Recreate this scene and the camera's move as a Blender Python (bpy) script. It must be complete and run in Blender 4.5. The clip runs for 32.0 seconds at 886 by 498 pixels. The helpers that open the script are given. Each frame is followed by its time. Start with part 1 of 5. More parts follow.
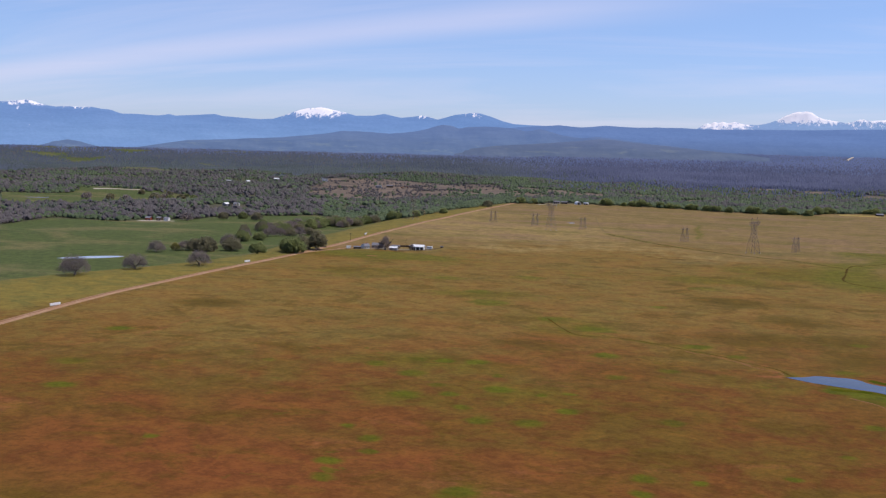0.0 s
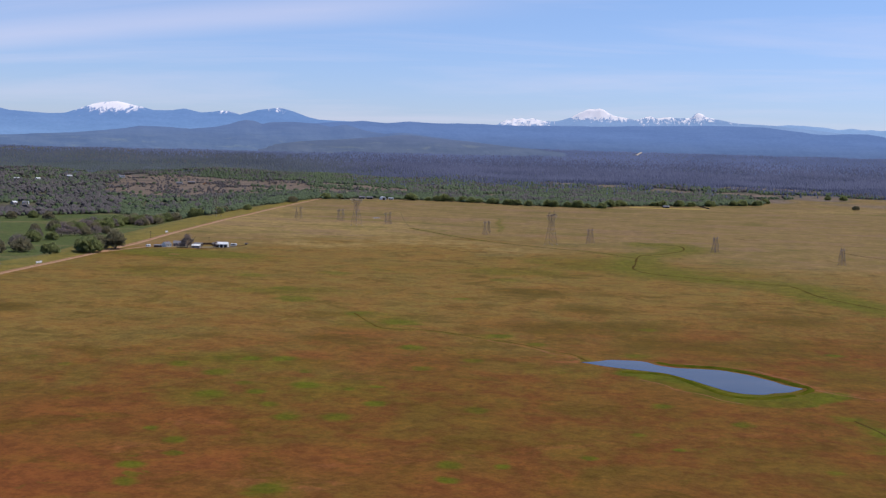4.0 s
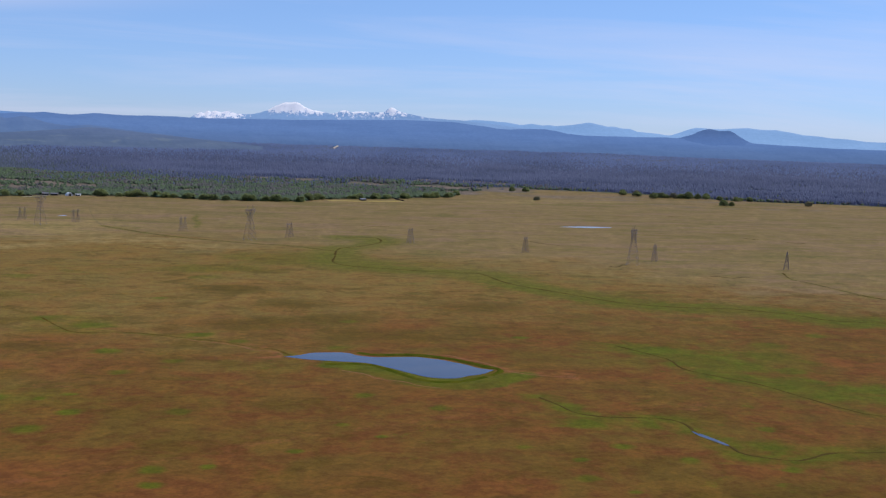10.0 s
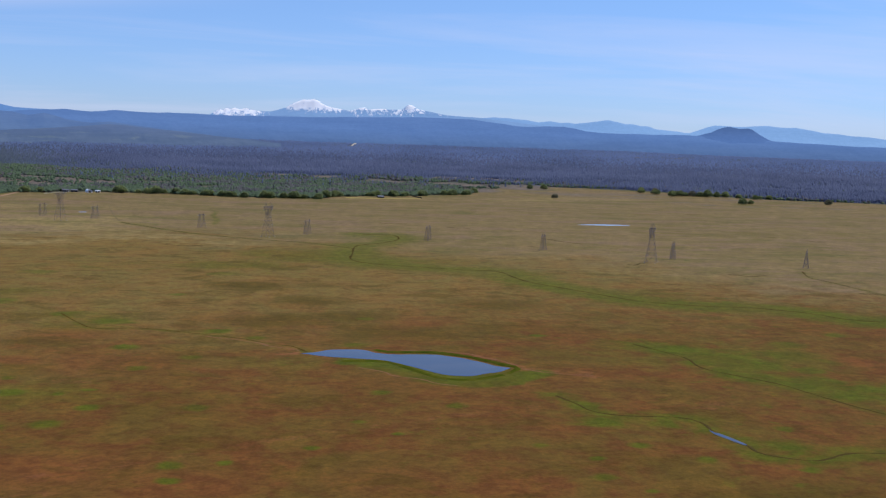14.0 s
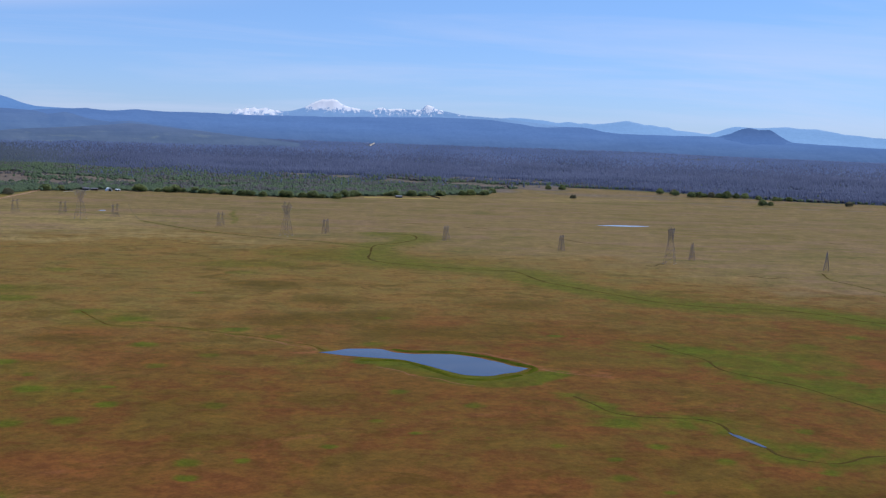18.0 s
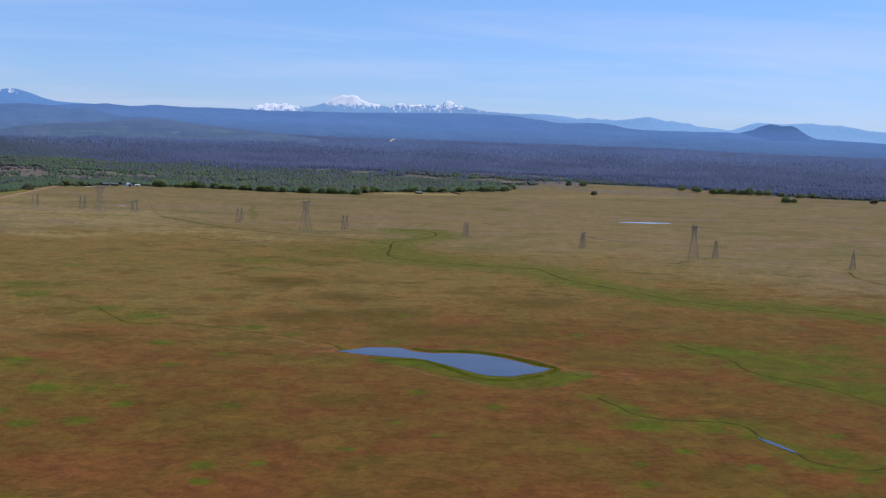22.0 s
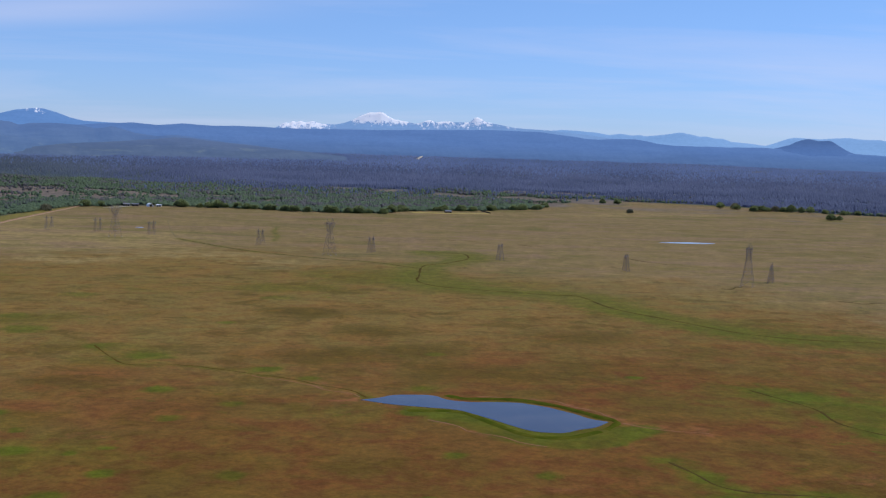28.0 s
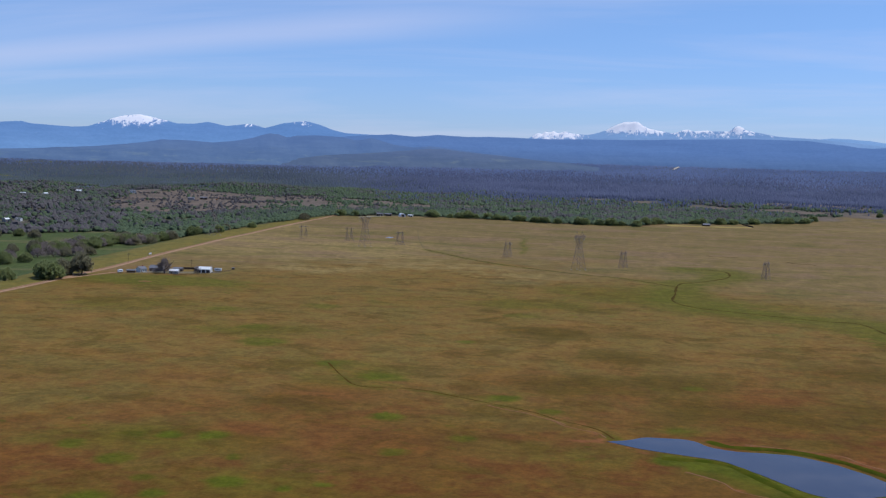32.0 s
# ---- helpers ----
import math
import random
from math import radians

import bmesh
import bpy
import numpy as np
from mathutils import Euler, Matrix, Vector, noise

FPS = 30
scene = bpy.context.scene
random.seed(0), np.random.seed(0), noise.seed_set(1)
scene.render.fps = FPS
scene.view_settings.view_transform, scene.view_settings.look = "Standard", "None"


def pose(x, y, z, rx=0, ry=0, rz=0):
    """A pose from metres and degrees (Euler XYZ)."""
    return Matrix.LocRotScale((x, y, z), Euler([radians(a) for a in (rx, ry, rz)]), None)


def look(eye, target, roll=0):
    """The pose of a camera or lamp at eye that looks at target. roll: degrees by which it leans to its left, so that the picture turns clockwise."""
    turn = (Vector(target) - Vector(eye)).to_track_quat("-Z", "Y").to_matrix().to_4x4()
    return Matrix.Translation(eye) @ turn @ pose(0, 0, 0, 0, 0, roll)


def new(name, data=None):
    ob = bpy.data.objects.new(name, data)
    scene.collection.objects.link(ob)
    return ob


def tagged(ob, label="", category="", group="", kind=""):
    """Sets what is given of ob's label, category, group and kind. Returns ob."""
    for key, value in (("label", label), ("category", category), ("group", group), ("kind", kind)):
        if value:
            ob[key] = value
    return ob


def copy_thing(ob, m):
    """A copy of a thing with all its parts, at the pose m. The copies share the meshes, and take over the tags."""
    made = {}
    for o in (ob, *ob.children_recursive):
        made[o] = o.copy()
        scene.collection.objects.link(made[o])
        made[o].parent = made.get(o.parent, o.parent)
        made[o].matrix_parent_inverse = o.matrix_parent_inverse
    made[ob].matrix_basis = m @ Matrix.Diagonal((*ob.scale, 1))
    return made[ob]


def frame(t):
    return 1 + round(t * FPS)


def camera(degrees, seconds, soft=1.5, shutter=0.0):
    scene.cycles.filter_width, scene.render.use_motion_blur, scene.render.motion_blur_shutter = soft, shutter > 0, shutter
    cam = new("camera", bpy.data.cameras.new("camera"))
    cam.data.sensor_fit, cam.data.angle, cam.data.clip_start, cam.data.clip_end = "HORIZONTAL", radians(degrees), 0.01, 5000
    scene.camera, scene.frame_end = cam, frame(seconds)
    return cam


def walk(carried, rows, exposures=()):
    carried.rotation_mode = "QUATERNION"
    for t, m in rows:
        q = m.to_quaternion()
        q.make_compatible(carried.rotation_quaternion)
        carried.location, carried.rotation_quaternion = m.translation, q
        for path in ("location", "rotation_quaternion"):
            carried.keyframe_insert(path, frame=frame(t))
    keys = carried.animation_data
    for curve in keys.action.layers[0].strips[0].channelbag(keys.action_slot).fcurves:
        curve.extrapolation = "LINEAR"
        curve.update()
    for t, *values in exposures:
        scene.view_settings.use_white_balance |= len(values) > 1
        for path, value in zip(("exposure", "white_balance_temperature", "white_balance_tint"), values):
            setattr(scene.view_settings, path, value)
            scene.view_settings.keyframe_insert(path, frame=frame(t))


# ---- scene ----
SUN_POWER, SKY_POWER = 3.0, 0.10
SKY_LOW, SKY_TINT, CLOUD = (0.70, 0.86, 1.42, 1), (1.04, 1.14, 1.34, 1), (7.3, 7.4, 9.4, 1)
TONE = [(0, 0.05, 6950, 16), (5, -0.02, 6800, 13), (10, -0.09, 6400, 10), (20, -0.08, 6020, 8), (32, -0.17, 6080, 9)]
cam = camera(45.55, 32.0, soft=1.3)
PATH = [
    (0, -0.88, 8.42, 118.49, 18.543, -5.738, -1.588), (1, -0.24, 7.31, 118.68, 15.830, -5.729, -1.600), (2, 0.17, 6.35, 118.81, 13.338, -5.740, -1.609),
    (3, 0.61, 5.25, 118.69, 10.674, -5.738, -1.601), (3.5, 0.77, 4.93, 118.59, 9.331, -5.714, -1.602), (5.5, 0.89, 4.43, 118.53, 3.735, -5.658, -1.708),
    (6, 0.84, 3.99, 118.71, 2.034, -5.658, -1.735), (7, 0.65, 2.57, 119.30, -1.179, -5.611, -1.761), (8, 0.38, 1.22, 119.74, -3.927, -5.592, -1.756),
    (9, 0.19, 0.26, 119.94, -6.846, -5.591, -1.731), (9.5, 0.31, 0.19, 119.94, -8.115, -5.577, -1.738), (10, 0.46, 0.25, 119.94, -8.277, -5.588, -1.735),
    (11, 0.45, 0.30, 119.97, -8.037, -5.643, -1.720), (12, 0.65, 0.50, 119.93, -7.798, -5.725, -1.672), (13, 0.98, 0.50, 119.93, -7.533, -5.744, -1.770),
    (14, 0.82, 0.47, 120.03, -7.312, -5.761, -1.824), (14.5, 0.66, 0.54, 120.04, -7.197, -5.771, -1.913), (16.5, 0.58, 0.77, 119.84, -6.695, -5.788, -1.984),
    (17, 0.59, 0.86, 119.77, -6.567, -5.770, -2.062), (18, 0.61, 1.15, 119.55, -6.344, -5.776, -2.039), (19, 0.71, 1.17, 119.37, -6.073, -5.788, -2.066),
    (20, 0.76, 1.70, 119.38, -5.823, -5.799, -2.106), (21, 0.85, 4.95, 119.42, -5.581, -5.955, -2.122), (22, 1.11, 11.66, 119.36, -5.289, -6.036, -2.115),
    (23, 1.49, 21.45, 119.24, -5.017, -6.116, -2.068), (24, 1.95, 33.39, 119.09, -4.702, -5.923, -2.032), (25, 2.16, 46.16, 119.02, -4.477, -5.678, -2.007),
    (25.5, 2.18, 53.05, 118.98, -4.349, -5.591, -1.976), (27.5, 2.59, 82.35, 118.55, -3.860, -5.222, -1.811), (28, 2.81, 89.64, 118.35, -3.738, -5.147, -1.770),
    (29, 3.28, 104.12, 117.71, -3.528, -5.005, -1.759), (29.5, 3.52, 111.46, 117.32, -3.148, -4.919, -1.737), (30, 3.78, 118.88, 117.04, -2.080, -4.893, -1.742),
    (30.5, 3.91, 126.16, 116.90, -0.103, -4.898, -1.738), (31, 3.85, 133.26, 116.79, 3.035, -4.921, -1.585), (31.5, 3.50, 140.34, 116.72, 6.464, -4.939, -1.567),
    (32, 2.81, 147.56, 116.66, 9.920, -4.952, -1.623),
]
rows = []
for t, x, y, z, yaw, pitch, roll in PATH:
    a, b = radians(yaw), radians(pitch)
    eye = Vector((x, y, z))
    rows.append((t, look(eye, eye + Vector((-math.sin(a) * math.cos(b), math.cos(a) * math.cos(b), math.sin(b))), -roll)))
walk(cam, rows, TONE)

# ---- daylight ----
SUN_TO = Vector((0.44, 0.17, 0.88)).normalized()
world = bpy.data.worlds.new("sky")
scene.world = world
world.use_nodes = True
wn, wl = world.node_tree.nodes, world.node_tree.links
sky = wn.new("ShaderNodeTexSky")
sky.sky_type, sky.sun_disc = "NISHITA", False
sky.sun_elevation, sky.sun_rotation = math.asin(SUN_TO.z), math.atan2(SUN_TO.x, SUN_TO.y)
sky.altitude, sky.air_density, sky.dust_density, sky.ozone_density = 200, 1.0, 0.15, 4.0
coord = wn.new("ShaderNodeTexCoord")
split = wn.new("ShaderNodeSeparateXYZ")
wl.new(coord.outputs["Generated"], split.inputs[0])


def wmath(op, a, b):
    n = wn.new("ShaderNodeMath")
    n.operation = op
    for k, v in enumerate((a, b)):
        if isinstance(v, (int, float)):
            n.inputs[k].default_value = v
        else:
            wl.new(v, n.inputs[k])
    return n.outputs[0]


# thin cirrus on a high flat layer
high = wmath("ADD", wmath("MAXIMUM", split.outputs[2], 0.0), 0.10)
flat = wn.new("ShaderNodeCombineXYZ")
wl.new(wmath("DIVIDE", split.outputs[0], high), flat.inputs[0])
wl.new(wmath("DIVIDE", split.outputs[1], high), flat.inputs[1])
turn = wn.new("ShaderNodeMapping")
turn.inputs["Rotation"].default_value = (0, 0, radians(-12))
turn.inputs["Scale"].default_value = (0.42, 1.15, 1)
wl.new(flat.outputs[0], turn.inputs[0])
streak = wn.new("ShaderNodeTexNoise")
streak.inputs["Scale"].default_value, streak.inputs["Detail"].default_value = 0.62, 10
streak.inputs["Roughness"].default_value, streak.inputs["Distortion"].default_value = 0.6, 0.5
wl.new(turn.outputs[0], streak.inputs["Vector"])
veil = wn.new("ShaderNodeMapRange")
veil.inputs[1].default_value, veil.inputs[2].default_value = 0.44, 0.80
veil.inputs[3].default_value, veil.inputs[4].default_value = 0.0, 0.62
wl.new(streak.outputs[0], veil.inputs[0])
# one broad band of cirrus high in the west
across = wmath("ADD", wmath("MULTIPLY", flat.inputs[0].links[0].from_socket, 0.2), wmath("MULTIPLY", flat.inputs[1].links[0].from_socket, 0.98))
band = wn.new("ShaderNodeMapRange")
band.interpolation_type = "SMOOTHSTEP"
band.inputs[1].default_value, band.inputs[2].default_value, band.inputs[3].default_value, band.inputs[4].default_value = 0.50, 0.0, 0.0, 1.0
wl.new(wmath("ABSOLUTE", wmath("SUBTRACT", across, 4.05), 0.0), band.inputs[0])
reach_band = wn.new("ShaderNodeMapRange")
reach_band.interpolation_type = "SMOOTHSTEP"
reach_band.inputs[1].default_value, reach_band.inputs[2].default_value, reach_band.inputs[3].default_value, reach_band.inputs[4].default_value = 0.1, -1.3, 0.0, 0.62
wl.new(flat.inputs[0].links[0].from_socket, reach_band.inputs[0])
wisps = wmath("MULTIPLY", wmath("MULTIPLY", band.outputs[0], reach_band.outputs[0]), wmath("MULTIPLY", streak.outputs[0], 1.25))
cover_ = wmath("MAXIMUM", wmath("MULTIPLY", veil.outputs[0], 0.8), wisps)
tint = wn.new("ShaderNodeMix")
tint.data_type, tint.blend_type = "RGBA", "MULTIPLY"
tint.inputs[0].default_value = 1.0
wl.new(sky.outputs[0], tint.inputs[6])
low_band = wn.new("ShaderNodeMapRange")
low_band.inputs[1].default_value, low_band.inputs[2].default_value = 0.0, 0.22
wl.new(split.outputs[2], low_band.inputs[0])
shade = wn.new("ShaderNodeMix")
shade.data_type = "RGBA"
wl.new(low_band.outputs[0], shade.inputs[0])
shade.inputs[6].default_value, shade.inputs[7].default_value = SKY_LOW, SKY_TINT
wl.new(shade.outputs[2], tint.inputs[7])
cloud = wn.new("ShaderNodeMix")
cloud.data_type = "RGBA"
wl.new(cover_, cloud.inputs[0])
wl.new(tint.outputs[2], cloud.inputs[6])
cloud.inputs[7].default_value = CLOUD
wn["Background"].inputs[1].default_value = SKY_POWER
wl.new(cloud.outputs[2], wn["Background"].inputs[0])

lamp = new("sun", bpy.data.lights.new("sun", "SUN"))
lamp.data.energy, lamp.data.angle, lamp.data.color = SUN_POWER, radians(0.5), (1.0, 0.95, 0.87)
lamp.matrix_world = look(SUN_TO * 900, (0, 0, 0))

# ---- the lie of the land ----
BASIN = [(-2, 587), (5, 590), (10, 595), (15, 598), (24, 600), (34, 598), (40, 590), (51, 586), (73, 586), (91, 573), (105, 555), (110, 551), (100, 541), (84, 531), (71, 536), (60, 550), (52, 560), (43, 570), (33, 573), (22, 576), (12, 579), (5, 583)]


def smooth(a, b, v):
    k = np.clip((v - a) / (b - a), 0, 1)
    return k * k * (3 - 2 * k)


def wave(x, y, size, seed):
    """Rolling noise of about -1 to 1 from a few crossed sines."""
    rng = np.random.RandomState(seed)
    total = 0
    for k in range(7):
        a, p = rng.uniform(0, 6.28, 2)
        f = 6.28 / (size * rng.uniform(0.6, 1.7))
        total = total + np.sin((x * np.cos(a) + y * np.sin(a)) * f + p + 0.8 * np.sin((x * np.sin(a) - y * np.cos(a)) * f * 0.6 + 2 * p))
    return total / 3.2


def brow(y):
    """Where the tableland breaks off towards the low pastures, west of the dirt road."""
    return np.interp(y, [400, 650, 750, 850, 1000, 1200, 1500, 1900, 2300], [-640, -600, -575, -540, -515, -545, -575, -600, -640])


def level(x, y):
    """Height of the ground: a flat tableland, low pastures in the west, and wooded slopes that climb to the foothills."""
    r = np.hypot(x, y)
    s = np.interp(r, [2300, 2600, 3000, 3500, 4000, 4400, 4700, 6000], [-0.05217, -0.0447, -0.0352, -0.0240, -0.0132, -0.0050, 0.0, 0.004])
    cap = np.interp(np.degrees(np.arctan2(x, y)), [-60, -45, -14, -9, -3.5, 2.5, 8.6, 14.7, 20, 31, 60], [-0.0135, -0.0135, -0.0130, -0.004, 0.002, 0.004, -0.002, -0.003, -0.0055, -0.0065, -0.007])
    s = np.minimum(s, cap + 0.0008 * np.sin(r * 0.02))
    rise = np.where(r > 2300, 120 + r * s, 0)
    roll = wave(x, y, 420, 3) * (3 + 4 * smooth(-300, -900, x)) * smooth(2400, 3000, r) * smooth(4200, 3500, r)
    low = -13 * smooth(0, 75, brow(y) - x) * smooth(2500, 1700, r)
    calm = 1
    for px, py, size in ((55, 565, 90), (455, 1597, 70), (-712, 950, 60), (-1372, 1661, 50), (-334, 1624, 20)):
        calm = calm * smooth(size, size * 2.2, np.hypot(x - px, y - py))
    swell = calm * wave(x, y, 260, 5) * (0.4 + 1.6 * smooth(60, 200, brow(y) - x))
    return rise + roll + low + swell * smooth(150, 500, r)

# ---- materials ----
class Graph:
    """Short hand for a node material."""

    def __init__(self, name, rough=0.9):
        self.m = bpy.data.materials.new(name)
        self.m.use_nodes = True
        self.n, self.l = self.m.node_tree.nodes, self.m.node_tree.links
        self.bsdf = self.n["Principled BSDF"]
        self.bsdf.inputs["Roughness"].default_value = rough
        self.bsdf.inputs["Specular IOR Level"].default_value = 0.15
        self.place = self.n.new("ShaderNodeNewGeometry").outputs["Position"]

    def put(self, v, socket):
        if hasattr(v, "node"):
            self.l.new(v, socket)
        else:
            socket.default_value = (*v, 1) if isinstance(v, tuple) and len(v) == 3 and socket.type == "RGBA" else v

    def noise(self, size, detail=4, rough=0.55, squash=(1, 1, 1), warp=0.0, where=None):
        p = self.n.new("ShaderNodeMapping")
        p.inputs["Scale"].default_value = tuple(k / size for k in squash)
        self.l.new(where or self.place, p.inputs[0])
        t = self.n.new("ShaderNodeTexNoise")
        t.inputs["Scale"].default_value, t.inputs["Detail"].default_value = 1.0, detail
        t.inputs["Roughness"].default_value, t.inputs["Distortion"].default_value = rough, warp
        self.l.new(p.outputs[0], t.inputs["Vector"])
        return t.outputs[0]

    def math(self, op, a, b=0.0):
        t = self.n.new("ShaderNodeMath")
        t.operation = op
        self.put(a, t.inputs[0])
        self.put(b, t.inputs[1])
        return t.outputs[0]

    def ramp(self, v, a, b, lo=0.0, hi=1.0):
        t = self.n.new("ShaderNodeMapRange")
        t.interpolation_type = "SMOOTHSTEP"
        for k, x in enumerate((v, a, b, lo, hi)):
            self.put(x, t.inputs[k])
        return t.outputs[0]

    def mix(self, f, a, b, blend="MIX"):
        t = self.n.new("ShaderNodeMix")
        t.data_type, t.blend_type = "RGBA", blend
        self.put(f, t.inputs[0])
        self.put(a, t.inputs[6])
        self.put(b, t.inputs[7])
        return t.outputs[2]

    def attr(self, name):
        t = self.n.new("ShaderNodeAttribute")
        t.attribute_name = name
        return t

    def island(self):
        return self.n.new("ShaderNodeNewGeometry").outputs["Random Per Island"]

    def chance(self):
        return self.n.new("ShaderNodeObjectInfo").outputs["Random"]

    def axis(self, k):
        t = self.n.new("ShaderNodeSeparateXYZ")
        self.l.new(self.place, t.inputs[0])
        return t.outputs[k]

    def bump(self, v, strength, distance):
        t = self.n.new("ShaderNodeBump")
        t.inputs["Strength"].default_value, t.inputs["Distance"].default_value = strength, distance
        self.l.new(v, t.inputs["Height"])
        self.l.new(t.outputs[0], self.bsdf.inputs["Normal"])

    def done(self, colour, **more):
        self.put(colour, self.bsdf.inputs["Base Color"])
        for key, v in more.items():
            self.put(v, self.bsdf.inputs[key.replace("_", " ")])
        return self.m


def paint(name, colour, rough=0.6, size=1.5, depth=0.25, metal=0.0, dirt=(0.16, 0.13, 0.10)):
    """Painted or plain surface with grime at two scales."""
    g = Graph(name, rough)
    a = g.mix(g.ramp(g.noise(size, 5), 0.35, 0.75, 0, depth), colour, tuple(c * 0.72 for c in colour))
    b = g.mix(g.ramp(g.noise(size * 7, 3), 0.5, 0.8, 0, depth), a, dirt)
    return g.done(b, Metallic=metal)


def foliage(name, dark, light, own=False, thin=0.0):
    g = Graph(name, 0.85)
    # twigs and leaves face every way: soften the form of the crown
    lean = g.n.new("ShaderNodeVectorMath")
    lean.operation = "MULTIPLY_ADD"
    g.l.new(g.n.new("ShaderNodeNewGeometry").outputs["Normal"], lean.inputs[0])
    lean.inputs[1].default_value, lean.inputs[2].default_value = (0.36, 0.36, 0.36), (0.0, 0.0, 0.74)
    even = g.n.new("ShaderNodeVectorMath")
    even.operation = "NORMALIZE"
    g.l.new(lean.outputs[0], even.inputs[0])
    g.l.new(even.outputs[0], g.bsdf.inputs["Normal"])
    pick = g.chance() if own else g.island()
    a = g.mix(pick, dark, light)
    b = g.mix(g.ramp(g.noise(160, 3), 0.35, 0.7), a, g.mix(0.5, dark, light))
    b = g.mix(1.0, b, g.mix(g.ramp(g.noise(260, 4, 0.6), 0.38, 0.62), (0.88, 0.89, 0.90), (1.08, 1.07, 1.06)), "MULTIPLY")
    c = g.mix(g.ramp(g.noise(2.5, 4), 0.45, 0.7, 0, 0.16), b, tuple(k * 0.7 for k in dark))
    if thin:
        # light that passes through the young leaves
        glowing = g.n.new("ShaderNodeBsdfTranslucent")
        g.l.new(c, glowing.inputs["Color"])
        both = g.n.new("ShaderNodeMixShader")
        both.inputs[0].default_value = thin
        g.l.new(g.bsdf.outputs[0], both.inputs[1])
        g.l.new(glowing.outputs[0], both.inputs[2])
        g.l.new(both.outputs[0], g.n["Material Output"].inputs["Surface"])
    return g.done(c)


def ground_material():
    g = Graph("meadow", 0.95)
    g.bsdf.inputs["Specular IOR Level"].default_value = 0.07
    zones, tones = g.attr("zones"), g.attr("tones")
    sep, hue = g.n.new("ShaderNodeSeparateColor"), g.n.new("ShaderNodeSeparateColor")
    g.l.new(zones.outputs["Color"], sep.inputs[0])
    g.l.new(tones.outputs["Color"], hue.inputs[0])
    lush, pasture, floor_, scrub = sep.outputs[0], sep.outputs[1], sep.outputs[2], zones.outputs["Alpha"]
    red, dark, mossy, straw = hue.outputs[0], hue.outputs[1], hue.outputs[2], tones.outputs["Alpha"]
    ahead = g.axis(1)
    big = g.noise(170, 5, 0.55, (0.9, 1, 1), 0.5)
    mid = g.noise(46, 6, 0.60, (1, 1, 1), 0.6)
    small = g.noise(13, 6, 0.64, (1, 1, 1), 0.5)
    fine = g.noise(4, 5, 0.66)
    soft = g.math("ADD", g.math("MULTIPLY", mid, 0.62), g.math("MULTIPLY", small, 0.38))

    def wander(v, amount):
        return g.math("ADD", v, g.math("MULTIPLY", g.math("SUBTRACT", soft, 0.5), amount))

    # red annual grasses near the pond, olive and then tan ones further off
    inner = wander(g.math("ADD", g.math("SUBTRACT", ahead, g.math("MULTIPLY", g.axis(0), 0.40)), g.math("MULTIPLY", g.math("SUBTRACT", big, 0.5), 420.0)), 260.0)
    near = g.mix(g.ramp(soft, 0.38, 0.60), RUST, OLIVE)
    middle = g.mix(g.ramp(soft, 0.38, 0.60), BRONZE, LICHEN)
    tan = g.mix(g.ramp(soft, 0.36, 0.62), STRAW, KHAKI)
    open_plain = wander(g.math("ADD", g.attr("plain").outputs["Fac"], g.math("MULTIPLY", g.math("SUBTRACT", big, 0.5), 0.9)), 0.9)
    a = g.mix(g.ramp(open_plain, 0.22, 0.80), g.mix(g.ramp(inner, 480.0, 860.0), near, middle), tan)
    # mossy sward, red sorrel and dry straw where they grow, and dark umber patches
    a = g.mix(g.ramp(wander(mossy, 1.3), 0.32, 0.90, 0, 0.80), a, MOSS)
    a = g.mix(g.ramp(wander(dark, 1.2), 0.30, 0.95, 0, 0.78), a, UMBER)
    a = g.mix(g.ramp(wander(red, 1.3), 0.32, 0.95, 0, 0.80), a, SORREL)
    a = g.mix(g.ramp(wander(straw, 1.5), 0.35, 0.95, 0, 0.75), a, PALE)
    # small green tussocks and orange seed heads
    spots = g.ramp(g.noise(12, 5, 0.6, (0.8, 1, 1), 0.4), 0.60, 0.70)
    a = g.mix(g.math("MULTIPLY", spots, g.ramp(g.noise(150, 3), 0.48, 0.60, 0, 0.60)), a, GRASS)
    a = g.mix(g.ramp(g.noise(24, 7, 0.68, (0.8, 1, 1), 0.8), 0.50, 0.66, 0, 0.45), a, g.mix(g.ramp(open_plain, 0.3, 0.7), ORANGE, PALE))
    a = g.mix(g.ramp(g.noise(31, 7, 0.68, (0.8, 1, 1), 0.8), 0.50, 0.64, 0, 0.55), a, g.mix(g.ramp(open_plain, 0.3, 0.7), UMBER, HEATH))
    stripes = g.math("MULTIPLY", g.ramp(open_plain, 0.25, 0.75), g.ramp(g.noise(62, 7, 0.66, (0.34, 1, 1), 0.7), 0.49, 0.62, 0, 0.75))
    a = g.mix(stripes, a, PINK)
    stripes = g.math("MULTIPLY", g.ramp(open_plain, 0.15, 0.7), g.ramp(g.noise(84, 7, 0.66, (0.34, 1, 1), 0.7), 0.52, 0.64, 0, 0.7))
    a = g.mix(stripes, a, HEATH)
    soil = g.attr("bare").outputs["Fac"]
    a = g.mix(g.ramp(g.math("ADD", soil, g.math("MULTIPLY", g.math("SUBTRACT", g.noise(9, 7, 0.72, (0.8, 1, 1), 0.8), 0.5), 1.7)), 0.45, 1.0, 0, 0.80), a, BARE_SOIL)
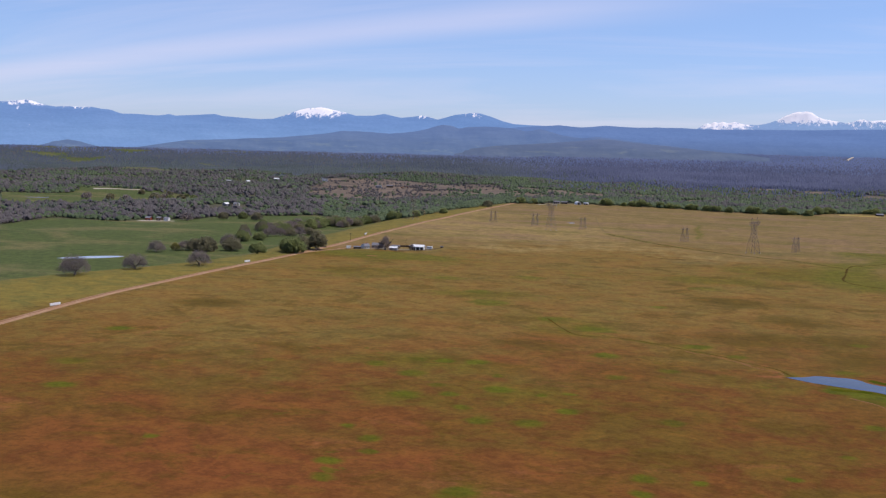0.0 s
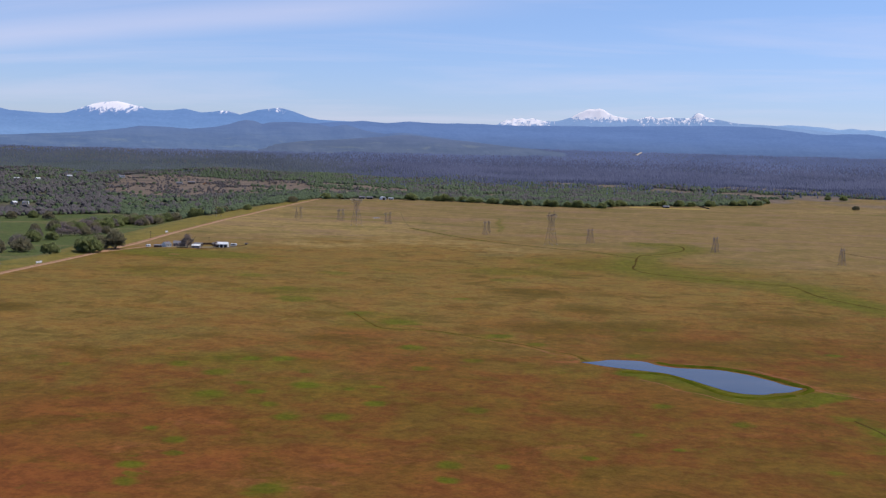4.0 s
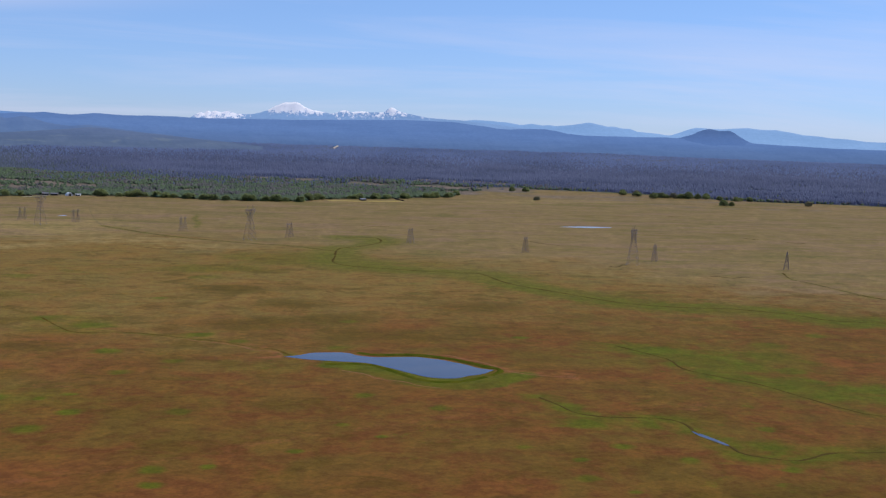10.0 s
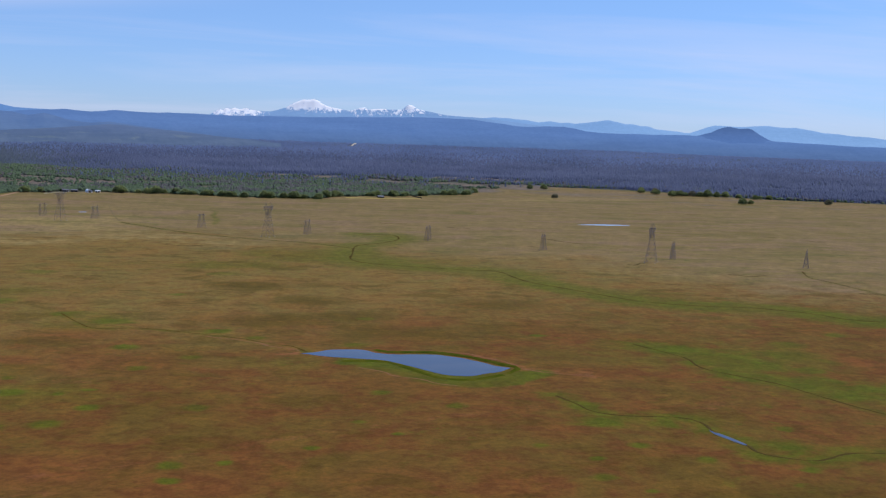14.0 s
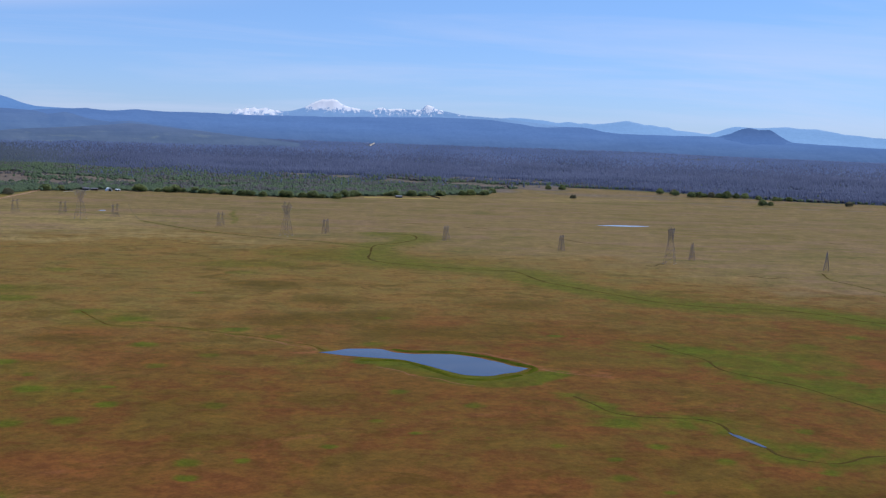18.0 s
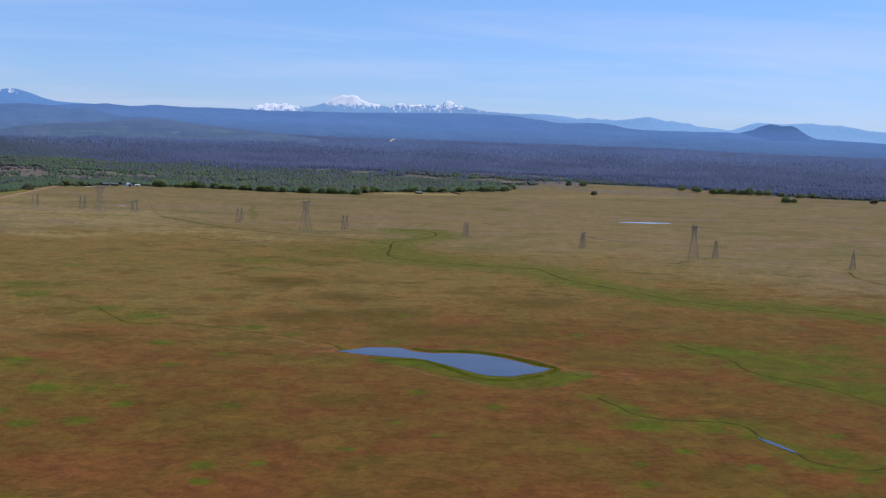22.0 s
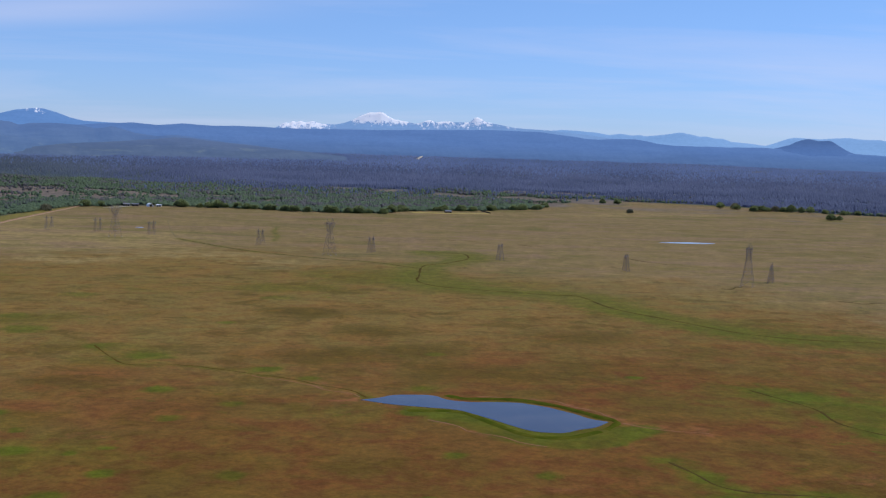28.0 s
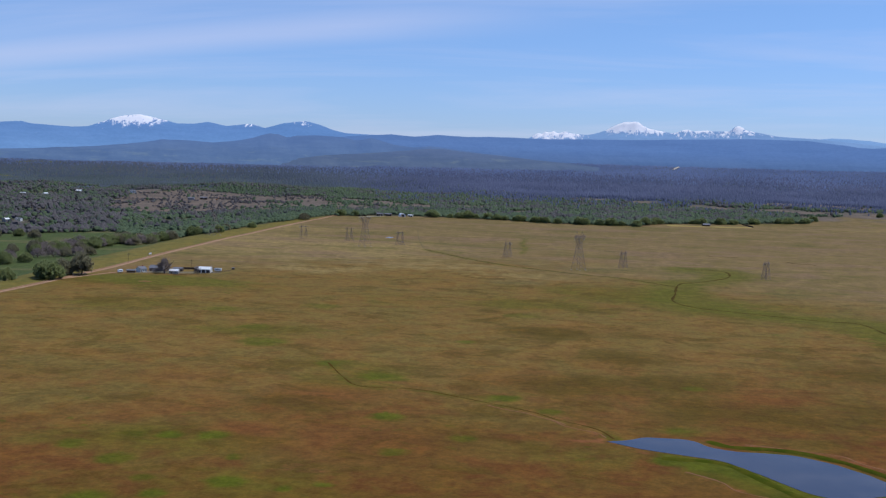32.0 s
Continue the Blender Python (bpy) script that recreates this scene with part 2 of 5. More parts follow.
    # damp green ground along the creeks
    wet = g.ramp(g.math("ADD", lush, g.math("MULTIPLY", g.math("SUBTRACT", g.noise(14, 6, 0.68, (0.9, 1, 1), 0.6), 0.5), 1.3)), 0.34, 0.95, 0, 0.85)
    a = g.mix(wet, a, g.mix(g.ramp(ahead, 640.0, 1000.0), g.mix(g.ramp(mid, 0.4, 0.65), GRASS, SEDGE), g.mix(g.ramp(mid, 0.36, 0.62), (0.104, 0.106, 0.011), (0.132, 0.112, 0.017))))
    # pastures with gold flowers on the brow
    gold = g.mix(g.ramp(g.noise(26, 6, 0.66, (0.7, 1, 1), 1.0), 0.42, 0.62), GOLD, (0.160, 0.138, 0.036))
    green = g.mix(g.ramp(g.noise(95, 6, 0.60, (0.6, 1, 1), 0.8), 0.46, 0.64), MEADOW, MEADOW_DULL)
    low = g.mix(g.ramp(pasture, 0.45, 0.75), gold, green)
    a = g.mix(g.ramp(wander(pasture, 0.25), 0.05, 0.2), a, low)
    # forest floor; haze blue is put into its colour under pines and further off
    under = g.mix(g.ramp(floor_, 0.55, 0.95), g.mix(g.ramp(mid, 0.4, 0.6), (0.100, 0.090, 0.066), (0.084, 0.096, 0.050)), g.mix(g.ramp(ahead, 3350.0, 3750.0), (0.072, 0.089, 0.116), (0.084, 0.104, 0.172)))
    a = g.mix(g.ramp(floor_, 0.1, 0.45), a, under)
    a = g.mix(g.ramp(wander(scrub, 0.8), 0.25, 0.75), a, g.mix(g.ramp(g.noise(35, 6, 0.7), 0.40, 0.60), SCRUB, LITTER))
    # blades and tufts
    a = g.mix(1.0, a, g.mix(g.ramp(small, 0.36, 0.64), (0.86, 0.87, 0.88), (1.15, 1.13, 1.10)), "MULTIPLY")
    a = g.mix(1.0, a, g.mix(g.ramp(fine, 0.36, 0.66), (1.10, 1.09, 1.07), (0.85, 0.85, 0.85)), "MULTIPLY")
    grit = g.noise(1.5, 4, 0.7)
    a = g.mix(1.0, a, g.mix(g.ramp(grit, 0.36, 0.64), (0.92, 0.92, 0.91), (1.08, 1.08, 1.07)), "MULTIPLY")
    g.bump(g.math("ADD", fine, g.noise(1.4, 3)), 0.35, 0.4)
    return g.done(a)


# base colours of the land
RUST, OLIVE, BRONZE, LICHEN = (0.160, 0.060, 0.015), (0.131, 0.077, 0.014), (0.216, 0.122, 0.032), (0.172, 0.120, 0.031)
STRAW, KHAKI, PALE, SORREL = (0.236, 0.156, 0.070), (0.180, 0.127, 0.044), (0.300, 0.216, 0.082), (0.186, 0.060, 0.018)
UMBER, MOSS, GRASS, SEDGE, ORANGE = (0.088, 0.056, 0.007), (0.120, 0.098, 0.012), (0.082, 0.106, 0.006), (0.100, 0.086, 0.008), (0.190, 0.096, 0.017)
GOLD, MEADOW, MEADOW_DULL, BARE_SOIL = (0.205, 0.154, 0.036), (0.078, 0.102, 0.034), (0.140, 0.132, 0.056), (0.262, 0.100, 0.038)
HEATH, PINK = (0.128, 0.110, 0.028), (0.222, 0.140, 0.078)
LITTER, SCRUB = (0.134, 0.106, 0.086), (0.192, 0.148, 0.116)

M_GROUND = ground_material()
M_OAK = foliage("oak_leaf", (0.054, 0.084, 0.046), (0.094, 0.124, 0.062))
M_DARK_PINE = foliage("green_pine", (0.062, 0.076, 0.062), (0.080, 0.096, 0.078))
# far oak and pines: the blue of the air is put into the leaf colour
M_HAZED_OAK = foliage("hazed_slope_oak", (0.064, 0.084, 0.090), (0.076, 0.098, 0.100))
M_HAZED_SLATE = foliage("hazed_slate_pine", (0.060, 0.076, 0.110), (0.072, 0.090, 0.126))
M_HAZED_HILL = foliage("hazed_hill_pine", (0.096, 0.132, 0.255), (0.108, 0.148, 0.282))
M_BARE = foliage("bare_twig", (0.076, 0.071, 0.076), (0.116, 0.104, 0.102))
# this pine's blue is air haze too, painted into its base colour
M_HAZED_PINE = foliage("hazed_pine", (0.060, 0.074, 0.142), (0.100, 0.118, 0.198))
g = Graph("water", 0.06)
g.bump(g.noise(0.9, 3, 0.5, (1, 0.5, 1)), 0.02, 0.1)
g.bsdf.inputs["Specular IOR Level"].default_value = 0.5
g.bsdf.inputs["IOR"].default_value = 1.33
M_WATER = g.done(g.mix(g.ramp(g.noise(25, 3), 0.4, 0.7), (0.050, 0.048, 0.066), (0.080, 0.074, 0.086)))
# far ponds: the white glint of the sky is put into the base colour
g = Graph("glint_water", 0.08)
g.bsdf.inputs["Specular IOR Level"].default_value = 0.5
M_GLINT_WATER = g.done(g.mix(g.ramp(g.noise(12, 4), 0.4, 0.7), (0.36, 0.36, 0.37), (0.46, 0.45, 0.44)))
M_MUD = paint("damp_mud", (0.088, 0.061, 0.020), 1.0, 6, 0.5, 0.0, (0.060, 0.058, 0.016))
M_MUD.node_tree.nodes["Principled BSDF"].inputs["Specular IOR Level"].default_value = 0.0
g = Graph("red_dirt", 0.95)
M_DIRT = g.done(g.mix(g.ramp(g.noise(14, 5, 0.6), 0.35, 0.7), (0.345, 0.200, 0.115), g.mix(g.ramp(g.noise(2, 4), 0.4, 0.7), (0.43, 0.275, 0.175), (0.26, 0.140, 0.075))))
g = Graph("bank_grass", 0.95)
M_BANK = g.done(g.mix(g.ramp(g.noise(8, 5), 0.35, 0.65), (0.054, 0.068, 0.007), (0.096, 0.090, 0.012)), Specular_IOR_Level=0.0)


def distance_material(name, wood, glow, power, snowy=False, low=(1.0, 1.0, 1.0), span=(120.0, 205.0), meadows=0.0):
    """Backdrop of far mountains: dim forested rock that emits the blue of the air, scaled by low at the foot."""
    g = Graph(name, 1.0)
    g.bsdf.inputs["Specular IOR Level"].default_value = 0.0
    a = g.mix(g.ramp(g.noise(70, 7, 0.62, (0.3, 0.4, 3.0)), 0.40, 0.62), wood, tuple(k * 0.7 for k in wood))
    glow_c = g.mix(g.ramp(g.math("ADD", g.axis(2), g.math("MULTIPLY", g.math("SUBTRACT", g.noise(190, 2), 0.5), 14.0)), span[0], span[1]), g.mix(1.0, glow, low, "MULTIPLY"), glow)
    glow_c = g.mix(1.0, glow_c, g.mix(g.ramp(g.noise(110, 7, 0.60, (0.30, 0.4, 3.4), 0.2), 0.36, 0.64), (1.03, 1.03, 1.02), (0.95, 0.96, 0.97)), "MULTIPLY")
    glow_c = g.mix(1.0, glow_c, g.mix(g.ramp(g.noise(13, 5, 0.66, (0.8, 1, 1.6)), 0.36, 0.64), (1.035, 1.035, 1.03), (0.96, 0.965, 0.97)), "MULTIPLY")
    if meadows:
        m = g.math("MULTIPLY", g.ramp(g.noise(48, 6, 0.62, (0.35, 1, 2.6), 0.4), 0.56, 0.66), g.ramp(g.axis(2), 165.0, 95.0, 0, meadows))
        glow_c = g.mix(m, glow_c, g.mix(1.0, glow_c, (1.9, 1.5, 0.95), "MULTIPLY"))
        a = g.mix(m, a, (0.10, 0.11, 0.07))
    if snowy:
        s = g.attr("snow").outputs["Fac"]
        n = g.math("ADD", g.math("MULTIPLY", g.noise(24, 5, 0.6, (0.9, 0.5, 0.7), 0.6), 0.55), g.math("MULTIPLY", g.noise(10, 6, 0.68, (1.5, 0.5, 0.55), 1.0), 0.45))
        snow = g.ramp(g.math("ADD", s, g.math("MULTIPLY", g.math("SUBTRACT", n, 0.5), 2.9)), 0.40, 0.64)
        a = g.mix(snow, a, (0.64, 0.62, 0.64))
        # the snow emits as well, which lifts dim summits to white
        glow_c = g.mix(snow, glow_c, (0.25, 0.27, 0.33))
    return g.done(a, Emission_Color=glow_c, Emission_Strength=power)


# the second colour of each is air haze, given off by the slopes as emission
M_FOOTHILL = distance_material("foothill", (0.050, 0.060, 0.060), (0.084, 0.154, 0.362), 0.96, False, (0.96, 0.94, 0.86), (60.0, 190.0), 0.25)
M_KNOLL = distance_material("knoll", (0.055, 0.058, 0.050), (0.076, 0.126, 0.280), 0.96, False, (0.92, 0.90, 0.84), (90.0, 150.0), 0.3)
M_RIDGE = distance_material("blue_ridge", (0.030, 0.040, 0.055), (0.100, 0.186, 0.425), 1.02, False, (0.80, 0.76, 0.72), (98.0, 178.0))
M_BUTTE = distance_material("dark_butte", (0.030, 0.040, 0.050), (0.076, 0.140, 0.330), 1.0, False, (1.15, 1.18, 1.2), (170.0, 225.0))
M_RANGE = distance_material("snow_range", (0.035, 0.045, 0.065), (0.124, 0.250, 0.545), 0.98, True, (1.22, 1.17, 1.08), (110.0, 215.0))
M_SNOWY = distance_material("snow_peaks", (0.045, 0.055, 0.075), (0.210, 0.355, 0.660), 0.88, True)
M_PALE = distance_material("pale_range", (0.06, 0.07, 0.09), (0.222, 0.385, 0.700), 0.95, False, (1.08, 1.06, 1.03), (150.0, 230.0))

# ---- mesh helpers ----
def mesh_of(name, verts, faces, material, parent=None, smooth_faces=True):
    """An object from arrays of corners and of triangles or quads."""
    me = bpy.data.meshes.new(name)
    verts, faces = np.asarray(verts, dtype=np.float32), np.asarray(faces, dtype=np.int32)
    n, k = faces.shape
    me.vertices.add(len(verts))
    me.vertices.foreach_set("co", verts.ravel())
    me.loops.add(n * k)
    me.loops.foreach_set("vertex_index", faces.ravel())
    me.polygons.add(n)
    me.polygons.foreach_set("loop_start", np.arange(0, n * k, k, dtype=np.int32))
    me.polygons.foreach_set("use_smooth", np.full(n, smooth_faces))
    me.update(calc_edges=True)
    me.materials.append(material)
    ob = new(name, me)
    ob.parent = parent
    return ob


def grid_faces(a, b, wrap=False):
    """Quads of a grid of a rows by b columns."""
    i, j = np.meshgrid(np.arange(a - 1), np.arange(b if wrap else b - 1), indexing="ij")
    k = (j + 1) % b
    return np.stack([i * b + j, i * b + k, (i + 1) * b + k, (i + 1) * b + j], -1).reshape(-1, 4)


def spline(points, step):
    """A smooth line through the points, with corners about every step metres."""
    p = np.array(points, dtype=float)
    q = np.vstack([2 * p[0] - p[1], p, 2 * p[-1] - p[-2]])
    out = []
    for i in range(1, len(q) - 2):
        n = max(2, int(np.hypot(*(q[i + 1] - q[i])) / step))
        for u in np.arange(n) / n:
            out.append(0.5 * (2 * q[i] + (q[i + 1] - q[i - 1]) * u + (2 * q[i - 1] - 5 * q[i] + 4 * q[i + 1] - q[i + 2]) * u * u + (3 * q[i] - q[i - 1] - 3 * q[i + 1] + q[i + 2]) * u ** 3))
    return np.array(out + [p[-1]])


def near_line(x, y, line):
    best = np.full(x.shape, 1e9)
    for (ax, ay), (bx, by) in zip(line[:-1], line[1:]):
        dx, dy = bx - ax, by - ay
        u = np.clip(((x - ax) * dx + (y - ay) * dy) / (dx * dx + dy * dy + 1e-9), 0, 1)
        best = np.minimum(best, np.hypot(x - ax - u * dx, y - ay - u * dy))
    return best


def within(x, y, ring):
    hit = np.zeros(x.shape, bool)
    for (ax, ay), (bx, by) in zip(ring, ring[1:] + ring[:1]):
        cross = ((ay > y) != (by > y)) & (x < (bx - ax) * (y - ay) / (by - ay + 1e-9) + ax)
        hit ^= cross
    return hit


def ribbon(name, line, width, lift, material, wobble=0.0, crown=0.0):
    """A strip along a line, laid on the ground, with shoulders that go down into it."""
    d = np.gradient(line, axis=0)
    d /= np.hypot(d[:, 0], d[:, 1])[:, None] + 1e-9
    side = np.stack([d[:, 1], -d[:, 0]], 1)
    run = np.arange(len(line))
    w = width * (1 + wobble * np.sin(run * 0.9) * np.sin(run * 0.37 + 1))
    ends = np.clip(np.minimum(run, run[::-1]) / 5, 0, 1) if crown > 0.3 else 1.0
    cols = []
    for u, h in ((-0.62, -0.25), (-0.5, lift), (0, lift + crown), (0.5, lift), (0.62, -0.25)):
        p = line + side * (w * u)[:, None]
        cols.append(np.column_stack([p, level(p[:, 0], p[:, 1]) + h * ends]))
    v = np.stack(cols, 1).reshape(-1, 3)
    return mesh_of(name, v, grid_faces(len(line), 5)[:, ::-1], material)


# ---- lines of the plan ----
ROAD = [(-420, 200), (-455, 430), (-465, 533), (-474, 596), (-484, 673), (-487, 750), (-490, 850), (-491, 938), (-492, 1013), (-495, 1106), (-510, 1244), (-527, 1458), (-543, 1793), (-550, 2047), (-556, 2150)]
LOWER_CREEK = [(121, 490), (127, 474), (131, 460), (143, 452), (168, 448), (175, 438), (175, 424), (181, 406), (183, 393), (198, 384), (207, 386), (220, 393), (245, 394), (300, 405)]
UPPER_CREEK = [(67, 1345), (107, 1342), (109, 1282), (80, 1227), (55, 1195), (47, 1110), (44, 1062), (59, 1030), (101, 1006), (153, 985), (179, 979), (193, 912), (228, 851), (261, 800), (300, 779), (343, 772), (379, 749), (396, 722), (434, 711), (520, 690)]
NORTH_CREEK = [(-249, 1452), (-146, 1320), (-54, 1249), (-2, 1224), (50, 1170)]
WEST_CREEK = [(-160, 714), (-141, 678), (-127, 660), (-99, 661), (-80, 653), (-61, 643), (-37, 630), (-25, 619), (-7, 607), (1, 592)]
EAST_BRANCH = [(201, 623), (219, 583), (220, 552), (245, 517), (253, 496), (266, 463), (278, 450), (330, 430)]
FAR_BRANCH = [(502, 1017), (486, 966), (492, 933), (508, 836), (560, 800)]
NOTCH = [(-145, 1704), (-141, 1606), (-129, 1532), (-127, 1453)]
MEADOW_RING = [(-1497, 1706), (-1366, 1557), (-1230, 1586), (-1178, 1655), (-1087, 1808), (-1213, 1926), (-1379, 1906), (-1415, 1788)]
SCRUB_RING = [(-925, 1910), (-790, 2100), (-676, 2240), (-558, 2295), (-459, 2427), (-430, 2560), (-507, 2685), (-663, 2716), (-816, 2700), (-1041, 2785), (-1151, 2573), (-1137, 2352)]
GLADE_RING = [(332, 2980), (458, 2950), (600, 2900), (640, 2960), (520, 3120), (380, 3110)]
STREAKS = ((9.0, 2790, 2.6, 95), (11.5, 2760, 2.0, 90), (-1.5, 3016, 1.6, 88), (0.8, 2969, 1.5, 88), (4.3, 2857, 2.2, 82), (3.9, 3010, 1.2, 61), (7.4, 2838, 1.8, 82), (11.8, 2867, 2.2, 75), (9.2, 2629, 1.6, 88), (17.3, 3158, 2.6, 54), (21.0, 3130, 3.0, 54), (25.3, 3137, 3.0, 54), (21.5, 2758, 1.2, 27), (17.9, 4241, 1.0, 28), (19.7, 4257, 1.0, 28), (-34.0, 3142, 1.5, 102), (-37.3, 3616, 1.6, 68), (-39.5, 3714, 1.6, 88), (-31.2, 3406, 0.8, 52), (-29.7, 4010, 1.4, 52), (-38.4, 4025, 2.2, 100), (-35.0, 3933, 1.2, 68), (-24.6, 2866, 1.3, 136), (-36.0, 2346, 2.6, 116), (-8.0, 2605, 1.6, 75), (-5.5, 2471, 1.2, 61))
creeks = {"lower": (spline(LOWER_CREEK, 3), 1.1), "upper": (spline(UPPER_CREEK, 5), 1.9), "north": (spline(NORTH_CREEK, 6), 1.7), "west": (spline(WEST_CREEK, 4), 0.8),
          "east": (spline(EAST_BRANCH, 4), 1.2), "far": (spline(FAR_BRANCH, 6), 1.2), "notch": (spline(NOTCH, 8), 1.8)}


def wood_edge(az):
    """Distance at which the woods begin, by bearing in degrees east of the y axis."""
    return np.interp(az, [-60, -45, -41.2, -38.9, -35.8, -31.7, -30.1, -25.4, -22.9, -20.5, -18, -15, -11.4, -6.3, -3.4, 0.5, 1.4, 5.6, 8.7, 9.1, 11.9, 14.8, 18.2, 21.9, 25, 31, 50],
                     [1700, 1640, 1623, 1732, 1702, 1733, 1779, 1849, 1725, 1648, 1885, 2159, 2209, 2187, 2117, 2133, 2229, 2345, 2461, 2606, 2862, 2890, 2806, 2754, 2742, 2714, 2700])


# ---- the ground: one sheet to the horizon ----
az = np.radians(np.concatenate([np.arange(-46, 36, 0.19), np.arange(36, 314, 4.0)]))
rad = np.concatenate([[0, 60], 110 * 1.0100 ** np.arange(0, 387), [5300, 5800]])
A, R = np.meshgrid(az, rad)
gx, gy = R * np.sin(A), R * np.cos(A)
gz = level(gx, gy)
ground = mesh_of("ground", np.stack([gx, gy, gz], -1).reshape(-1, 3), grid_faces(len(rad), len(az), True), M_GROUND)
X, Y = gx.ravel(), gy.ravel()
lush = np.zeros(X.shape)
for key, (line, width) in creeks.items():
    reach_, most = {"lower": (15, 0.76), "upper": (42, 1.0), "east": (10, 0.72), "notch": (7, 0.85), "west": (6, 0.66), "north": (11, 0.85)}.get(key, (9, 0.7))
    lush = np.maximum(lush, most * np.exp(-(near_line(X, Y, line) / reach_) ** 2))
lush = np.maximum(lush, 0.62 * smooth(0, 60, X) * np.exp(-(near_line(X, Y, spline(BASIN + BASIN[:1], 6)) / 7) ** 2))
lush = np.maximum(lush, 1.0 * np.exp(-((X - 60) / 75) ** 2 - ((Y - 1050) / 60) ** 2))
GREEN_WEST = [(-391, 550, 9), (-327, 414, 9), (-238, 359, 4), (-173, 467, 10), (-185, 511, 9), (-159, 392, 6), (-152, 375, 5), (-161, 358, 5.5), (-155, 340, 6), (-210, 525, 7), (-164, 492, 5), (-174, 406, 4), (-356, 462, 12), (-193, 545, 7), (-179, 547, 7), (-162, 552, 8), (-142, 524, 5), (-153, 476, 5.5), (-140, 456, 5), (-112, 493, 4)]
GREEN_MIDDLE = [(-127, 437, 7.5), (-106, 442, 8), (-134, 495, 8), (-94, 468, 6), (-47, 467, 6.5), (-48, 384, 6), (-46, 367, 5), (-28, 387, 4), (-106, 343, 9), (-85, 547, 7), (-100, 603, 9), (-100, 501, 5), (-53, 654, 10), (-61, 575, 7), (4, 405, 4), (23, 443, 4), (39, 424, 3), (36, 496, 6), (69, 470, 6), (28, 612, 11)]
GREEN_NORTH = [(-290, 885, 20), (-225, 926, 20), (-71, 930, 18), (-240, 815, 16), (-217, 766, 20), (-123, 687, 20), (-158, 714, 12), (-30, 633, 8), (-95, 804, 8), (40, 706, 7), (147, 649, 6)]
GREEN_EAST = [(219, 602, 23), (240, 588, 24), (252, 562, 26), (225, 570, 14), (270, 520, 20), (270, 495, 27), (300, 500, 26), (299, 621, 14), (285, 590, 22), (128, 470, 11), (131, 442, 15), (156, 438, 12), (199, 402, 15), (222, 389, 11), (95, 406, 4), (110, 365, 5), (136, 405, 5.5), (113, 388, 4), (123, 350, 3), (157, 386, 5), (193, 372, 5), (208, 429, 5), (279, 550, 14), (350, 657, 9)]
for px, py, size in GREEN_WEST + GREEN_MIDDLE + GREEN_NORTH + GREEN_EAST:
    lush = np.maximum(lush, (0.95 if size > 10 else 1.15) * np.exp(-(np.hypot((X - px) / 1.15, Y - py) / size) ** 2))
for line, wide, most in (([(205, 620), (235, 596), (262, 560)], 26, 0.85), ([(232, 540), (262, 505), (300, 480)], 26, 0.9), ([(250, 600), (300, 570)], 18, 0.7)):
    lush = np.maximum(lush, most * np.exp(-(near_line(X, Y, np.array(line)) / wide) ** 2))
lush = np.maximum(lush, 1.6 * np.exp(-((X + 405) / 85) ** 2 - ((Y - 1030) / 36) ** 2))
bearing, reach = np.degrees(np.arctan2(X, Y)), np.hypot(X, Y)
pasture = smooth(-175, 15, brow(Y) - X) * 0.55 + 0.45 * smooth(30, 90, brow(Y) - X)
pasture *= smooth(-6, 2, np.interp(Y, [p[1] for p in ROAD], [p[0] for p in ROAD]) - X)
floor_ = smooth(-40, 40, reach - wood_edge(bearing)) * (1 - within(X, Y, MEADOW_RING)) * (1 - within(X, Y, GLADE_RING))
lush = np.maximum(lush, 1.2 * np.exp(-(near_line(X, Y, np.array([(25, 566), (45, 561), (60, 540), (75, 523), (100, 530), (116, 536)])) / 12) ** 2))
lush = np.maximum(lush, 1.3 * np.exp(-(near_line(X, Y, np.array([(36, 556), (50, 544), (64, 524), (84, 514), (104, 521), (124, 540)])) / 10) ** 2))
GLADES = ((-1760, 2560, 120, 60), (-1560, 2680, 90, 40), (-1290, 2700, 70, 30), (-1490, 2020, 60, 25), (-1180, 2480, 60, 25), (-1450, 2420, 70, 30), (-8, 2934, 42, 16), (62, 2978, 42, 16), (132, 2948, 42, 16), (378, 2777, 42, 16), (489, 2804, 42, 16), (-690, 2440, 60, 60), (-600, 2400, 60, 40), (-520, 2400, 60, 34), (-455, 2470, 40, 50), (20, 2958, 60, 20), (170, 2930, 60, 22))
scrub = (within(X, Y, SCRUB_RING) | within(X, Y, GLADE_RING)).astype(float)
for px, py, size, deep in ((640, 2520, 130, 90), (800, 2540, 140, 60), (1000, 2420, 120, 40), (760, 2440, 170, 30), (1180, 2350, 130, 26), (560, 2560, 90, 40), (748, 2600, 55, 30), (791, 2457, 55, 30), (830, 2309, 55, 30), (878, 2243, 55, 30), (957, 2215, 55, 30), (1058, 2209, 55, 30), (1156, 2195, 55, 30), (712, 2743, 55, 30)) + GLADES:
    scrub = np.maximum(scrub, 0.65 * np.exp(-((X - px) / size) ** 2 - ((Y - py) / deep) ** 2))
hill_meadow = np.zeros(X.shape)
for pb, pr, wide, deep in STREAKS:
    spot = np.exp(-((bearing - pb) / wide) ** 2 - ((reach - pr) / deep) ** 2)
    if pb > -27:
        scrub = np.maximum(scrub, 0.9 * spot)
    else:
        hill_meadow = np.maximum(hill_meadow, 0.9 * smooth(0.30, 0.36, spot))
pasture = np.where(within(X, Y, MEADOW_RING), 0.8, np.maximum(pasture * smooth(2500, 2200, reach), 1.0 * hill_meadow))
floor_ = floor_ * (1 - hill_meadow)
